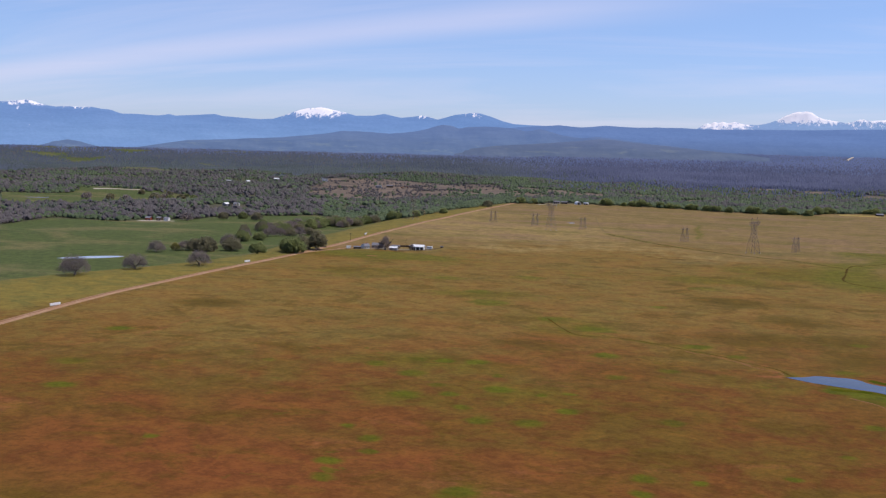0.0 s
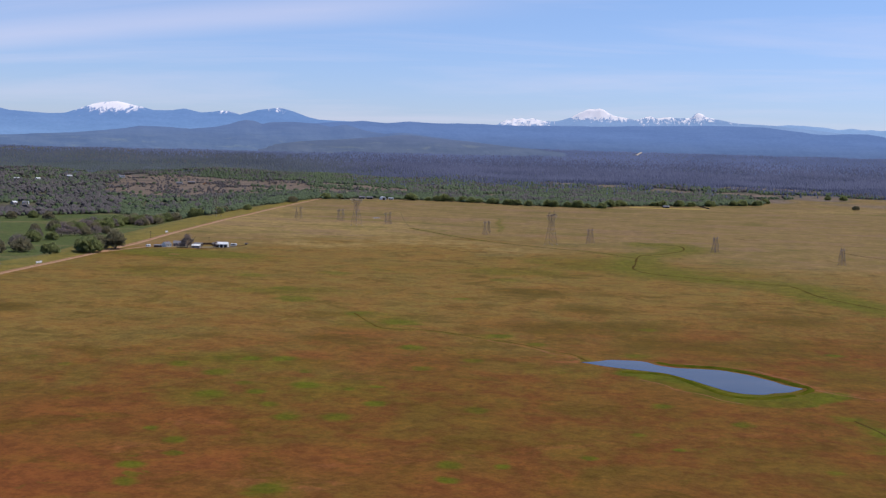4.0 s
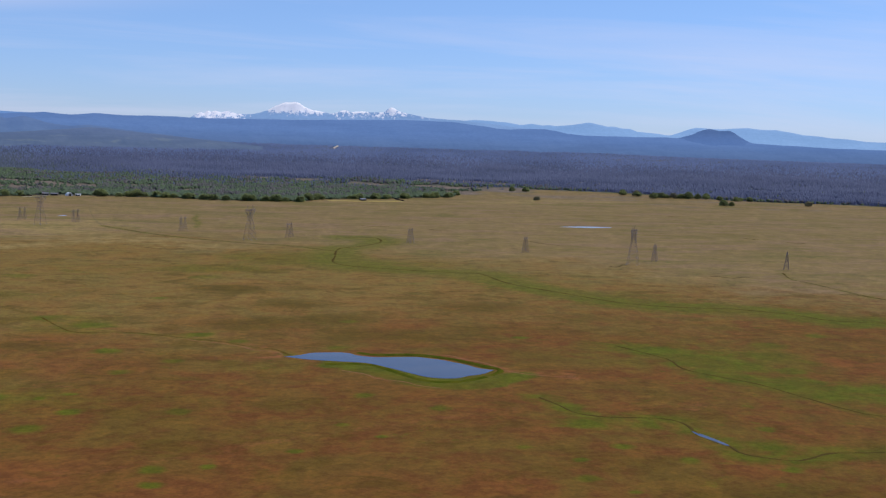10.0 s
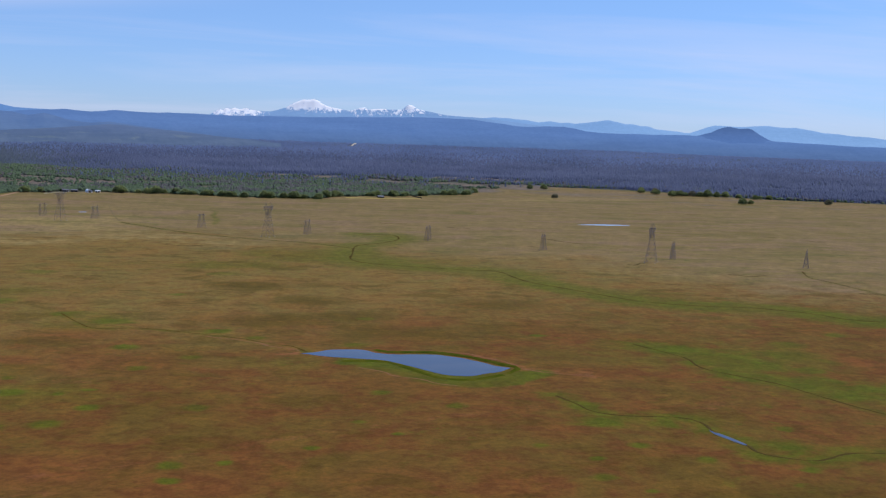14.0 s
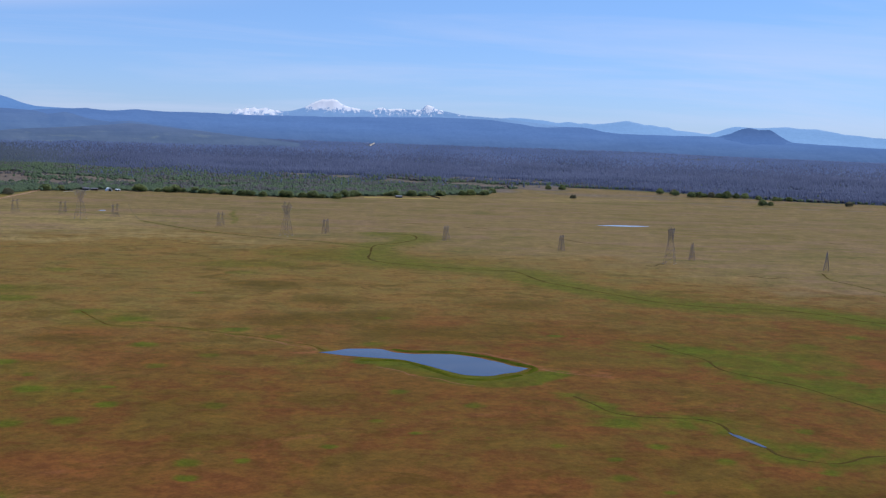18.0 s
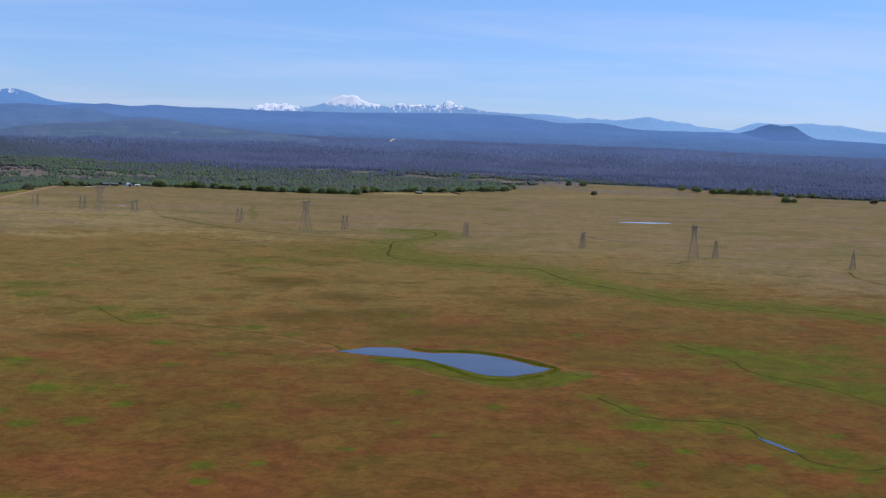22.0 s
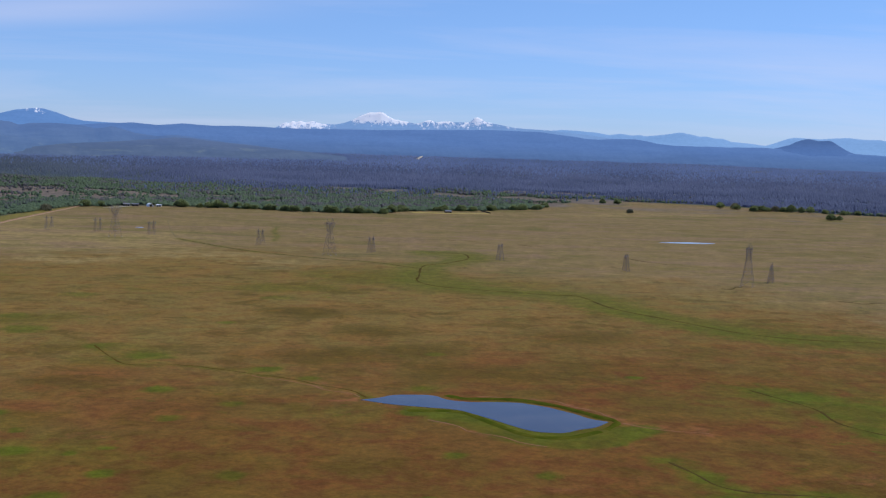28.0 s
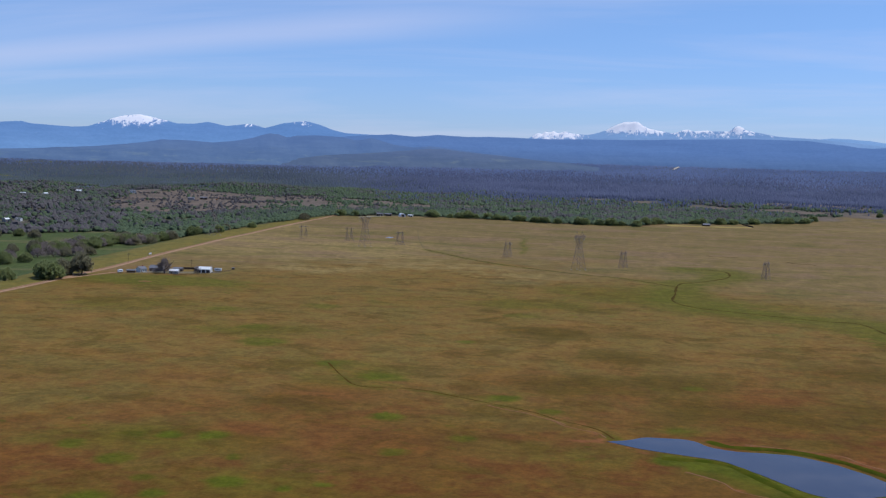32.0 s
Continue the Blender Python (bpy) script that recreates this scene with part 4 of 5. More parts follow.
bare = ~pine & (rng.uniform(0, 1, len(x)) < bare_share)
front, back = ~pine & ~bare & (r < 2480), ~pine & ~bare & (r >= 2480)
size = rng.uniform(0.72, 1.3, len(x)) * shrink
scatter("oak_woodland", oaks, x[front], y[front], 4.4 * size[front], M_OAK, "dense green oak woodland at the edge of the plain", round_=True)
scatter("oak_woodland", small_oaks, x[back], y[back], 4.6 * size[back], M_OAK, "dense green oak woodland beyond the plain", round_=True)
scatter("bare_woodland", sprays[:2] + small_oaks[:4], x[bare], y[bare], 5.4 * size[bare] * np.where(open_[bare], 0.6, 1), M_BARE, "grey-brown leafless oak woodland in the low valley")
dusk = pine & ((b < -13) | (r + 160 * rng.uniform(-1, 1, len(x)) < 2720)) & (b < 12)
pine &= ~dusk
scatter("conifer_forest", cones_, x[dusk], y[dusk], 3.2 * size[dusk], M_DARK_PINE, "dark green pines scattered among the oaks", 10.5 * size[dusk], round_=True)
scatter("conifer_forest", cones_, x[pine], y[pine], 3.2 * size[pine], M_HAZED_PINE, "haze-blue conifer forest beyond the oaks", 11.5 * size[pine], round_=True)
b, r, x, y, luck = sown(172000, 3150, 4540, 13)
keep = wooded(b, r, x, y, luck)
b, r, x, y, luck = (v[keep] for v in (b, r, x, y, luck))
rng = np.random.RandomState(14)
shrink = np.interp(r, [3150, 3500, 4000, 4540], [0.92, 0.82, 0.66, 0.56])
size = rng.uniform(0.75, 1.25, len(x)) * shrink
green = rng.uniform(0, 1, len(x)) < 0.62 * smooth(-12, -22, b) * smooth(4050, 3400, r) + 0.10 + 0.4 * smooth(-4, -12, b) * smooth(3420, 3200, r)
pick = rng.uniform(0, 1, len(x))
brown = ~green & (pick < 0.25 * smooth(-14, -24, b))
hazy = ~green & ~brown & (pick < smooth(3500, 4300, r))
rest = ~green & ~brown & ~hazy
scatter("hill_woodland", spires, x[green], y[green], 3.8 * size[green], M_HAZED_OAK, "green woodland on the lower slopes of the foothills", 5.2 * size[green], round_=True)
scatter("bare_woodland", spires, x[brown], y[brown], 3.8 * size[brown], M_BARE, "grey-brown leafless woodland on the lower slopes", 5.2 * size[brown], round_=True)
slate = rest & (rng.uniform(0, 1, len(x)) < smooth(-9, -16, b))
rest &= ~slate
scatter("hill_forest", spires, x[slate], y[slate], 3.2 * size[slate], M_HAZED_SLATE, "haze-tinted slate-green forest of the valley slopes", 9.0 * size[slate], round_=True)
scatter("hill_forest", spires, x[rest], y[rest], 3.2 * size[rest], M_HAZED_PINE, "haze-blue forest rising to the foothills", 10.5 * size[rest], round_=True)
scatter("hill_forest", spires, x[hazy], y[hazy], 3.3 * size[hazy], M_HAZED_HILL, "hazy blue forest on the far slopes", 8.5 * size[hazy], round_=True)

# ---- road, creeks and ponds ----
tagged(ribbon("dirt_road", spline(ROAD, 12), 7.6, 0.10, M_DIRT, 0.06, 0.08), "straight reddish dirt road across the plain", "road", kind="structure")
tagged(ribbon("driveway", spline([(-490, 1003), (-476, 1051), (-464, 1080), (-440, 1093)], 6), 3.2, 0.14, M_DIRT), "narrow dirt driveway to the farmhouse", "road", kind="structure")
M_CLAY = paint("red_clay", (0.098, 0.058, 0.016), 1.0, 5, 0.4, 0.0, (0.070, 0.062, 0.014))
M_CLAY.node_tree.nodes["Principled BSDF"].inputs["Specular IOR Level"].default_value = 0.0
for key, (line, width) in creeks.items():
    if key == "notch":
        continue
    tagged(ribbon("creek_bed", line, width, 0.06, M_CLAY if key == "west" else M_MUD, 0.7), "narrow muddy creek bed winding through green grass", "creek", kind="structure")


def pool(name, ring, label, step=3.0, water=M_GLINT_WATER):
    """A sheet of still water with a rim that goes down into the ground."""
    line = spline(ring + ring[:1], step)[:-1]
    run = np.arange(len(line))
    mid = line.mean(0)
    line = line + (line - mid) * (0.012 * np.sin(run * 1.3) + 0.01 * np.sin(run * 0.47))[:, None]
    z = float(level(mid[0], mid[1])) + 0.10
    n = len(line)
    v = np.vstack([np.column_stack([line, np.full(n, z)]), np.column_stack([line * 1.0, np.full(n, z - 0.8)])])
    bm = bmesh.new()
    vs = [bm.verts.new(p) for p in v]
    bmesh.ops.triangulate(bm, faces=[bm.faces.new(vs[:n])])
    for k in range(n):
        bm.faces.new((vs[k], vs[(k + 1) % n], vs[n + (k + 1) % n], vs[n + k]))
    bmesh.ops.recalc_face_normals(bm, faces=bm.faces)
    me = bpy.data.meshes.new(name)
    bm.to_mesh(me)
    bm.free()
    me.materials.append(water)
    return tagged(new(name, me), label, "pond", kind="structure")


pool("pond_water", BASIN, "long teardrop stock pond reflecting blue sky", 3.0, M_WATER)
pool("far_pond_water", [(414, 1593), (430, 1586), (460, 1584), (490, 1592), (499, 1600), (470, 1608), (440, 1604)], "thin bright pond far out on the plain")
pool("pasture_pond_water", [(-736, 924), (-722, 925), (-704, 940), (-690, 960), (-688, 975), (-706, 968), (-724, 950)], "pale pond in the green pasture")
pool("valley_pond_water", [(-1398, 1650), (-1372, 1648), (-1348, 1664), (-1362, 1674), (-1388, 1668)], "small pale pond in the far meadow")
pool("small_pond_water", [(-340, 1622), (-334, 1618), (-328, 1624), (-334, 1632)], "tiny pale pond on the plain")
pool("creek_pool_water", [(173.5, 427), (176, 423), (179, 415), (181.5, 405.5), (179.8, 405), (177, 412), (174, 420)], "narrow blue pool in the creek", 2.0, M_WATER)

# ---- single trees ----
def part(name, bm, material, parent, label=""):
    """Links a bmesh as one mesh object under a thing or a part."""
    me = bpy.data.meshes.new(name)
    bm.to_mesh(me)
    bm.free()
    me.materials.append(material)
    ob = new(name, me)
    ob.parent = parent
    if label:
        ob["label"] = label
    return ob


def tube(bm, p, q, a, b, sides=5):
    """A tapered round bar from p to q."""
    p, q = Vector(p), Vector(q)
    turn_ = (q - p).to_track_quat("Z", "Y").to_matrix()
    ends = []
    for o, w in ((p, a), (q, b)):
        ends.append([bm.verts.new(o + turn_ @ Vector((w * math.cos(6.2832 * k / sides), w * math.sin(6.2832 * k / sides), 0))) for k in range(sides)])
    for k in range(sides):
        bm.faces.new((ends[0][k], ends[0][(k + 1) % sides], ends[1][(k + 1) % sides], ends[1][k]))
    bm.faces.new(ends[1])
    bm.faces.new(ends[0][::-1])


M_BARK = paint("oak_bark", (0.17, 0.135, 0.11), 0.95, 0.6, 0.5)
M_LEAF_GREEN = foliage("young_oak_leaf", (0.205, 0.245, 0.098), (0.265, 0.305, 0.125), False, 0.45)
M_LEAF_OLIVE = foliage("olive_oak_leaf", (0.225, 0.212, 0.132), (0.285, 0.265, 0.164), False, 0.45)
M_LEAF_GOLD = foliage("budding_oak_leaf", (0.210, 0.190, 0.050), (0.280, 0.250, 0.065))
M_TWIG = foliage("twig", (0.200, 0.160, 0.148), (0.265, 0.216, 0.198))


def oak(name, seed, tall, wide, leaf, clumps, label, lump=1.0):
    """An oak: trunk with limbs, and a crown of many small clumps, or of twigs where it is leafless."""
    rng = np.random.RandomState(seed)
    tree = new(name)
    tagged(tree, label, "tree")
    bm = bmesh.new()
    fork = tall * 0.15
    lean = Vector((rng.uniform(-0.05, 0.05) * tall, rng.uniform(-0.05, 0.05) * tall, fork))
    tube(bm, (0, 0, -0.4), lean, 0.045 * tall, 0.032 * tall, 7)
    tips = []

    def grow(p, way, length, width, depth):
        q = p + way * length
        tube(bm, p, q, width, width * 0.62, 4)
        if depth == 0:
            tips.append(q)
            return
        if depth < 2:
            tips.append(q)
        for _ in range(3 if depth > 1 else 2):
            turn_ = Vector(rng.normal(0, 0.55, 3)) + Vector((0, 0, 0.12))
            grow(q, (way + turn_).normalized(), length * rng.uniform(0.6, 0.85), width * 0.58, depth - 1)

    for k in range(5):
        a = 6.283 * (k + rng.uniform(-0.3, 0.3)) / 5
        way = Vector((math.cos(a) * wide / tall, math.sin(a) * wide / tall, rng.uniform(0.35, 1.15))).normalized()
        grow(lean, way, tall * 0.24, 0.022 * tall, 3)
    part("trunk", bm, M_BARK, tree)
    vs, fs, at = [], [], 0
    # one tuft of leaves: small blades that face every way
    blades = 9
    root = rng.normal(0, 1, (blades, 1, 3))
    root *= rng.uniform(0.35, 1.0, (blades, 1, 1)) / np.linalg.norm(root, axis=2, keepdims=True)
    base = (root + rng.normal(0, 0.52, (blades, 3, 3))).reshape(-1, 3)
    tri = np.arange(blades * 3).reshape(-1, 3)
    for k in range(clumps):
        o = np.array(tips[rng.randint(len(tips))]) * (1, 1, 1) + rng.normal(0, 0.05 * wide, 3)
        if k % 3:
            a, e = rng.uniform(0, 6.283), math.asin(rng.uniform(0.0, 1.0))
            q = rng.uniform(0.72, 1.0) * (0.86 + 0.14 * math.sin(5 * a + seed) * math.cos(3 * e))
            o = np.array([0.5 * wide * q * math.cos(a) * math.cos(e), 0.5 * wide * q * math.sin(a) * math.cos(e), tall * (0.14 + 0.82 * q * math.sin(e))])
        o[:2] *= min(1.0, 0.5 * wide / (np.hypot(o[0], o[1]) + 1e-6))
        o[2] = np.clip(o[2], tall * 0.07, tall * (0.20 + 0.78 * math.sqrt(max(0.0, 1 - (np.hypot(o[0], o[1]) / (0.52 * wide)) ** 2))))
        if lump < 0.5:
            # a spray of twigs: three thin slivers
            for _ in range(3):
                d = rng.normal(0, 1, 3) + (0, 0, 0.5)
                d /= np.linalg.norm(d)
                s = np.cross(d, rng.normal(0, 1, 3))
                s /= np.linalg.norm(s)
                long = rng.uniform(0.05, 0.10) * tall
                vs.append(np.array([o - s * 0.09, o + s * 0.09, o + d * long]))
                fs.append(np.array([[0, 1, 2]]) + at)
                at += 3
        else:
            c, s = math.cos(k), math.sin(k)
            w = base @ np.array([[c, s, 0], [-s, c, 0], [0, 0, 1]]) * rng.uniform(0.034, 0.066) * wide * lump * rng.uniform(0.7, 1.3, (1, 3))
            vs.append(w + o)
            fs.append(tri + at)
            at += len(base)
    mesh_of("crown", np.vstack(vs), np.vstack(fs), leaf, tree, False)
    return tree


BARE_LABEL = "grey leafless oak with a broad twiggy crown in the pasture"
GREEN_LABEL = "round green oak with fresh spring leaves"
kinds = {
    "bare": [oak("oak_tree", s, 17, 28, M_TWIG, 2600, BARE_LABEL, 0.2) for s in (1, 2)],
    "green": [oak("oak_tree", s, 15, 22, M_LEAF_GREEN, 560, GREEN_LABEL) for s in (3, 4)],
    "olive": [oak("oak_tree", s, 16, 23, M_LEAF_OLIVE, 560, "olive-brown oak just coming into leaf") for s in (5, 6)],
    "tall_bare": [oak("oak_tree", 8, 16, 10.5, M_TWIG, 1100, BARE_LABEL, 0.2)],
    "tall_green": [oak("oak_tree", 9, 19, 17, M_LEAF_OLIVE, 620, GREEN_LABEL)],
    "edge": [oak("oak_tree", s, 14, 20, M_LEAF_GREEN, 240, GREEN_LABEL, 1.6) for s in (11, 12)],
    "gold": [oak("oak_tree", 7, 11, 12, M_LEAF_GOLD, 330, "small yellow-green oak with new leaves")],
}
used = set()


def plant(kind, x, y, k=1.0, label="", group="oaks of the low pasture"):
    first = kinds[kind][int(abs(x * 7 + y * 3)) % len(kinds[kind])]
    m = pose(x, y, float(level(x, y)), 0, 0, (x * 37 + y * 11) % 360) @ Matrix.Diagonal((k, k, k * (0.92 + 0.16 * ((x * 13) % 7) / 7), 1))
    if first.name not in used:
        ob = first
        ob.matrix_basis = m
    else:
        ob = copy_thing(first, m)
        ob.scale = m.to_scale()
    used.add(first.name)
    tagged(ob, label, group=group)
    return ob


for kind, x, y, k in (("bare", -571, 741, 1.12), ("bare", -554, 801, 0.95), ("bare", -521, 853, 0.95), ("bare", -685, 1030, 0.85), ("gold", -675, 1052, 1.0), ("bare", -668, 1062, 0.8), ("olive", -659, 1068, 1.0),
                      ("olive", -642, 1066, 1.15), ("bare", -650, 1130, 1.0), ("olive", -620, 1085, 1.1), ("green", -672, 1200, 1.05), ("green", -660, 1225, 0.85), ("bare", -690, 1240, 0.8), ("green", -532, 985, 0.95), ("green", -509, 1009, 1.0), ("green", -497, 1000, 1.25),
                      ("tall_green", -489, 1038, 1.2), ("olive", -503, 1030, 1.0), ("bare", -675, 1275, 0.8), ("bare", -664, 1290, 0.75), ("olive", -655, 1300, 0.8), ("bare", -648, 1315, 0.8), ("olive", -640, 1330, 0.75),
                      ("olive", -871, 1493, 0.8), ("green", -849, 1517, 0.8), ("bare", -905, 1440, 0.9), ("olive", -815, 1500, 0.85), ("green", -760, 1420, 0.7)):
    plant(kind, x, y, k)
for kind, x, y, k in (("green", -579, 1590, 0.8), ("green", -567, 1694, 0.75), ("olive", -561, 1939, 0.9), ("green", -598, 1560, 0.8), ("olive", -588, 1640, 0.7)):
    plant(kind, x, y, k, "green oak standing beside the dirt road", "oaks beside the dirt road")
for kind, x, y, k in (("olive", 560, 2372, 0.75), ("green", 978, 2294, 1.0), ("green", 1000, 2300, 0.7), ("olive", 1197, 2319, 0.9), ("green", 607, 2700, 1.0), ("green", 570, 2700, 0.8), ("green", 891, 2520, 1.0), ("green", 915, 2530, 1.1), ("olive", 946, 2530, 0.9),
                      ("green", 982, 2520, 1.2), ("green", 1010, 2530, 0.9), ("green", 1045, 2560, 1.0), ("olive", 874, 2600, 1.0), ("green", 850, 2640, 0.9), ("green", 1090, 2480, 0.8), ("edge", 868, 2570, 1.0), ("edge", 902, 2545, 1.1), ("edge", 930, 2535, 0.9), ("edge", 965, 2528, 1.1), ("edge", 1028, 2520, 1.0), ("edge", 1062, 2515, 0.9), ("edge", 1110, 2505, 0.8), ("edge", 1135, 2500, 0.9), ("edge", 840, 2610, 1.0)):
    plant(kind, x, y, k, "green oak standing alone at the edge of the plain", "oaks at the edge of the plain")
for kind, x, y, k in (("olive", -1180, 1760, 0.9), ("bare", -1165, 1775, 0.9), ("green", -1150, 1770, 0.8), ("olive", -1135, 1785, 0.9), ("bare", -1195, 1790, 0.8), ("green", -1110, 1790, 0.8), ("bare", -1290, 1700, 0.9), ("olive", -1250, 1720, 0.8), ("bare", -1225, 1735, 0.7), ("green", -1165, 1850, 0.7), ("olive", -1210, 1860, 0.7), ("bare", -1330, 1760, 0.6), ("olive", -1270, 1850, 0.7)):
    plant(kind, x, y, k, "oak standing in the far green meadow", "oaks of the far meadow")
plant("tall_bare", -427, 1079, 1.2, "tall leafless shade tree beside the farmhouse", "trees of the farmstead")
plant("tall_bare", -402, 1098, 0.5, "low leafless grey tree between the farm sheds", "trees of the farmstead")
plant("bare", -436, 1082, 0.35, "low leafless shrub beside the farmhouse", "trees of the farmstead")
rng = np.random.RandomState(5)
for k in range(84):
    # the strip of trees that follows the gully beside the road
    u = k / 83
    x, y = -716 + 62 * u + rng.normal(0, 13), 1335 + 235 * u + rng.normal(0, 14)
    plant(("olive", "green", "green", "bare")[rng.randint(4)], x, y, rng.uniform(0.6, 0.95), "", "oaks along the gully")
for k in range(60):
    # front trees of the wood along the plain
    a = rng.uniform(-14.5, 9.0)
    if -13.3 < a < -10.2:
        continue
    q = float(wood_edge(a)) - rng.uniform(0, 14)
    plant("edge", q * math.sin(radians(a)), q * math.cos(radians(a)), rng.uniform(0.7, 1.15), "round green oak at the front of the wood", "oaks along the edge of the wood")

# ---- pylons ----
M_STEEL = paint("weathered_steel", (0.240, 0.190, 0.178), 0.7, 3, 0.35, 0.0)
M_CONCRETE = paint("concrete", (0.36, 0.34, 0.31), 0.9, 1, 0.3)
M_GLASSY = paint("insulator_glaze", (0.20, 0.24, 0.28), 0.3, 1, 0.2)


def bar(bm, p, q, w):
    tube(bm, p, q, w * 0.52, w * 0.52, 4)


def lattice_face(bm, lo, hi, w):
    """X bracing and a ring between two squares of corners."""
    for k in range(4):
        a, b, c, d = lo[k], lo[(k + 1) % 4], hi[k], hi[(k + 1) % 4]
        bar(bm, a, d, w)
        bar(bm, b, c, w)
        bar(bm, c, d, w * 1.5)


def square(z, a, b=None, x=0.0):
    b = a if b is None else b
    return [Vector((x - a, -b, z)), Vector((x + a, -b, z)), Vector((x + a, b, z)), Vector((x - a, b, z))]


def big_pylon():
    """A tall lattice pylon with a waist, a forked head and a bridge; its arms lie along x."""
    ob = new("transmission_tower")
    zs = [0, 8, 14.5, 19.5, 23.5, 26.5]
    half = [5.6, 4.7, 3.85, 3.15, 2.6, 2.2]
    for sx, sy in ((-1, -1), (1, -1), (1, 1), (-1, 1)):
        bm = bmesh.new()
        for k in range(5):
            bar(bm, (sx * half[k], sy * half[k], zs[k] - (0.4 if k == 0 else 0)), (sx * half[k + 1], sy * half[k + 1], zs[k + 1]), 0.24)
        leg = part("leg", bm, M_STEEL, ob)
        bm = bmesh.new()
        tube(bm, (sx * 5.65, sy * 5.65, -0.5), (sx * 5.6, sy * 5.6, 0.45), 0.75, 0.55, 8)
        part("footing", bm, M_CONCRETE, leg, "pale concrete footing")
    for k in range(5):
        bm = bmesh.new()
        lattice_face(bm, square(zs[k], half[k]), square(zs[k + 1], half[k + 1]), 0.13)
        part("brace", bm, M_STEEL, ob)
    for side in (-1, 1):
        bm = bmesh.new()
        low, high = square(26.5, 0.95, 2.15, side * 1.2), square(36, 0.9, 2.0, side * 5.0)
        for k in range(4):
            bar(bm, low[k], high[k], 0.20)
        third = [[low[k].lerp(high[k], u) for k in range(4)] for u in (0, 0.33, 0.66, 1)]
        for k in range(3):
            lattice_face(bm, third[k], third[k + 1], 0.11)
        part("fork", bm, M_STEEL, ob)
        bm = bmesh.new()
        for k, v in enumerate(square(36, 0.9, 2.0, side * 5.0)):
            bar(bm, v, (side * 5.4, 0, 42), 0.16)
        bar(bm, (side * 4.6, -0.5, 38.2), (side * 5.9, 0.5, 38.2), 0.10)
        part("peak", bm, M_STEEL, ob)
    bm = bmesh.new()
    for y in (-1.9, 1.9):
        for z in (35.2, 37.2):
            bar(bm, (-10.5, y * (0.6 if z > 36 else 1), z), (10.5, y * (0.6 if z > 36 else 1), z), 0.16)
        for k in range(14):
            bar(bm, (-10.5 + 1.5 * k, y, 35.2), (-9.75 + 1.5 * k, y * 0.6, 37.2), 0.09)
            bar(bm, (-9.75 + 1.5 * k, y * 0.6, 37.2), (-9.0 + 1.5 * k, y, 35.2), 0.09)
    part("crossarm", bm, M_STEEL, ob)
    for x in (-9.8, 0, 9.8):
        bm = bmesh.new()
        tube(bm, (x, 0, 35.2), (x, 0, 31.4), 0.10, 0.10, 6)
        for k in range(8):
            tube(bm, (x, 0, 34.8 - 0.4 * k), (x, 0, 34.65 - 0.4 * k), 0.20, 0.20, 6)
        part("insulator", bm, M_GLASSY, ob, "hanging string of glazed insulators")
    return tagged(ob, "tall weathered steel lattice transmission tower with a forked head", "pylon", "tall pylons")


def small_pylon():
    """A low pylon of two slim lattice masts with a beam between them; the beam lies along x."""
    ob = new("lattice_pylon")
    for side in (-1, 1):
        zs, half = [0, 5, 9.5, 13.5, 17.5], [1.9, 1.45, 1.1, 0.8, 0.45]
        for sx, sy in ((-1, -1), (1, -1), (1, 1), (-1, 1)):
            bm = bmesh.new()
            bar(bm, (side * 4.6 + sx * 1.93, sy * 2.6, -0.4), (side * 4.2 + sx * 0.45, sy * 0.45, 17.5), 0.20)
            part("leg", bm, M_STEEL, ob)
        for k in range(4):
            bm = bmesh.new()
            lo = square(zs[k], half[k], half[k] * (1.35 - 0.35 * zs[k] / 17.5), side * (4.6 - 0.4 * zs[k] / 17.5))
            hi = square(zs[k + 1], half[k + 1], half[k + 1] * (1.35 - 0.35 * zs[k + 1] / 17.5), side * (4.6 - 0.4 * zs[k + 1] / 17.5))
            lattice_face(bm, lo, hi, 0.11)
            part("brace", bm, M_STEEL, ob)
        bm = bmesh.new()
        tube(bm, (side * 4.2, 0, 17.2), (side * 4.2, 0, 20.5), 0.28, 0.08, 4)
        part("peak", bm, M_STEEL, ob)
    bm = bmesh.new()
    for y in (-0.45, 0.45):
        bar(bm, (-8.5, y, 16.6), (8.5, y, 16.6), 0.14)
        bar(bm, (-8.5, y * 0.4, 17.5), (8.5, y * 0.4, 17.5), 0.14)
        for k in range(11):
            bar(bm, (-8.5 + 1.55 * k, y, 16.6), (-7.7 + 1.55 * k, y * 0.4, 17.5), 0.08)
    part("crossarm", bm, M_STEEL, ob)
    for x in (-7.8, 0, 7.8):
        bm = bmesh.new()
        for k in range(6):
            tube(bm, (x, 0, 16.5 - 0.3 * k), (x, 0, 16.25 - 0.3 * k), 0.16, 0.10, 6)
        part("insulator", bm, M_GLASSY, ob)
    return tagged(ob, "low weathered steel pylon of two lattice masts joined by a beam", "pylon", "low pylons")


def stand(first, spots, turn_):
    for k, (x, y) in enumerate(spots):
        m = pose(x, y, float(level(x, y)), 0, 0, turn_)
        if k == 0:
            first.matrix_basis = m
        else:
            copy_thing(first, m)


stand(big_pylon(), [(362, 1078), (-48, 1290), (-328, 1457), (-565, 1540)], 60)
stand(small_pylon(), [(398, 1112), (521, 1048), (269, 1186), (145.6, 1277), (-0.8, 1330), (-138, 1402), (-291, 1498), (-369, 1532), (-437, 1544)], 60)


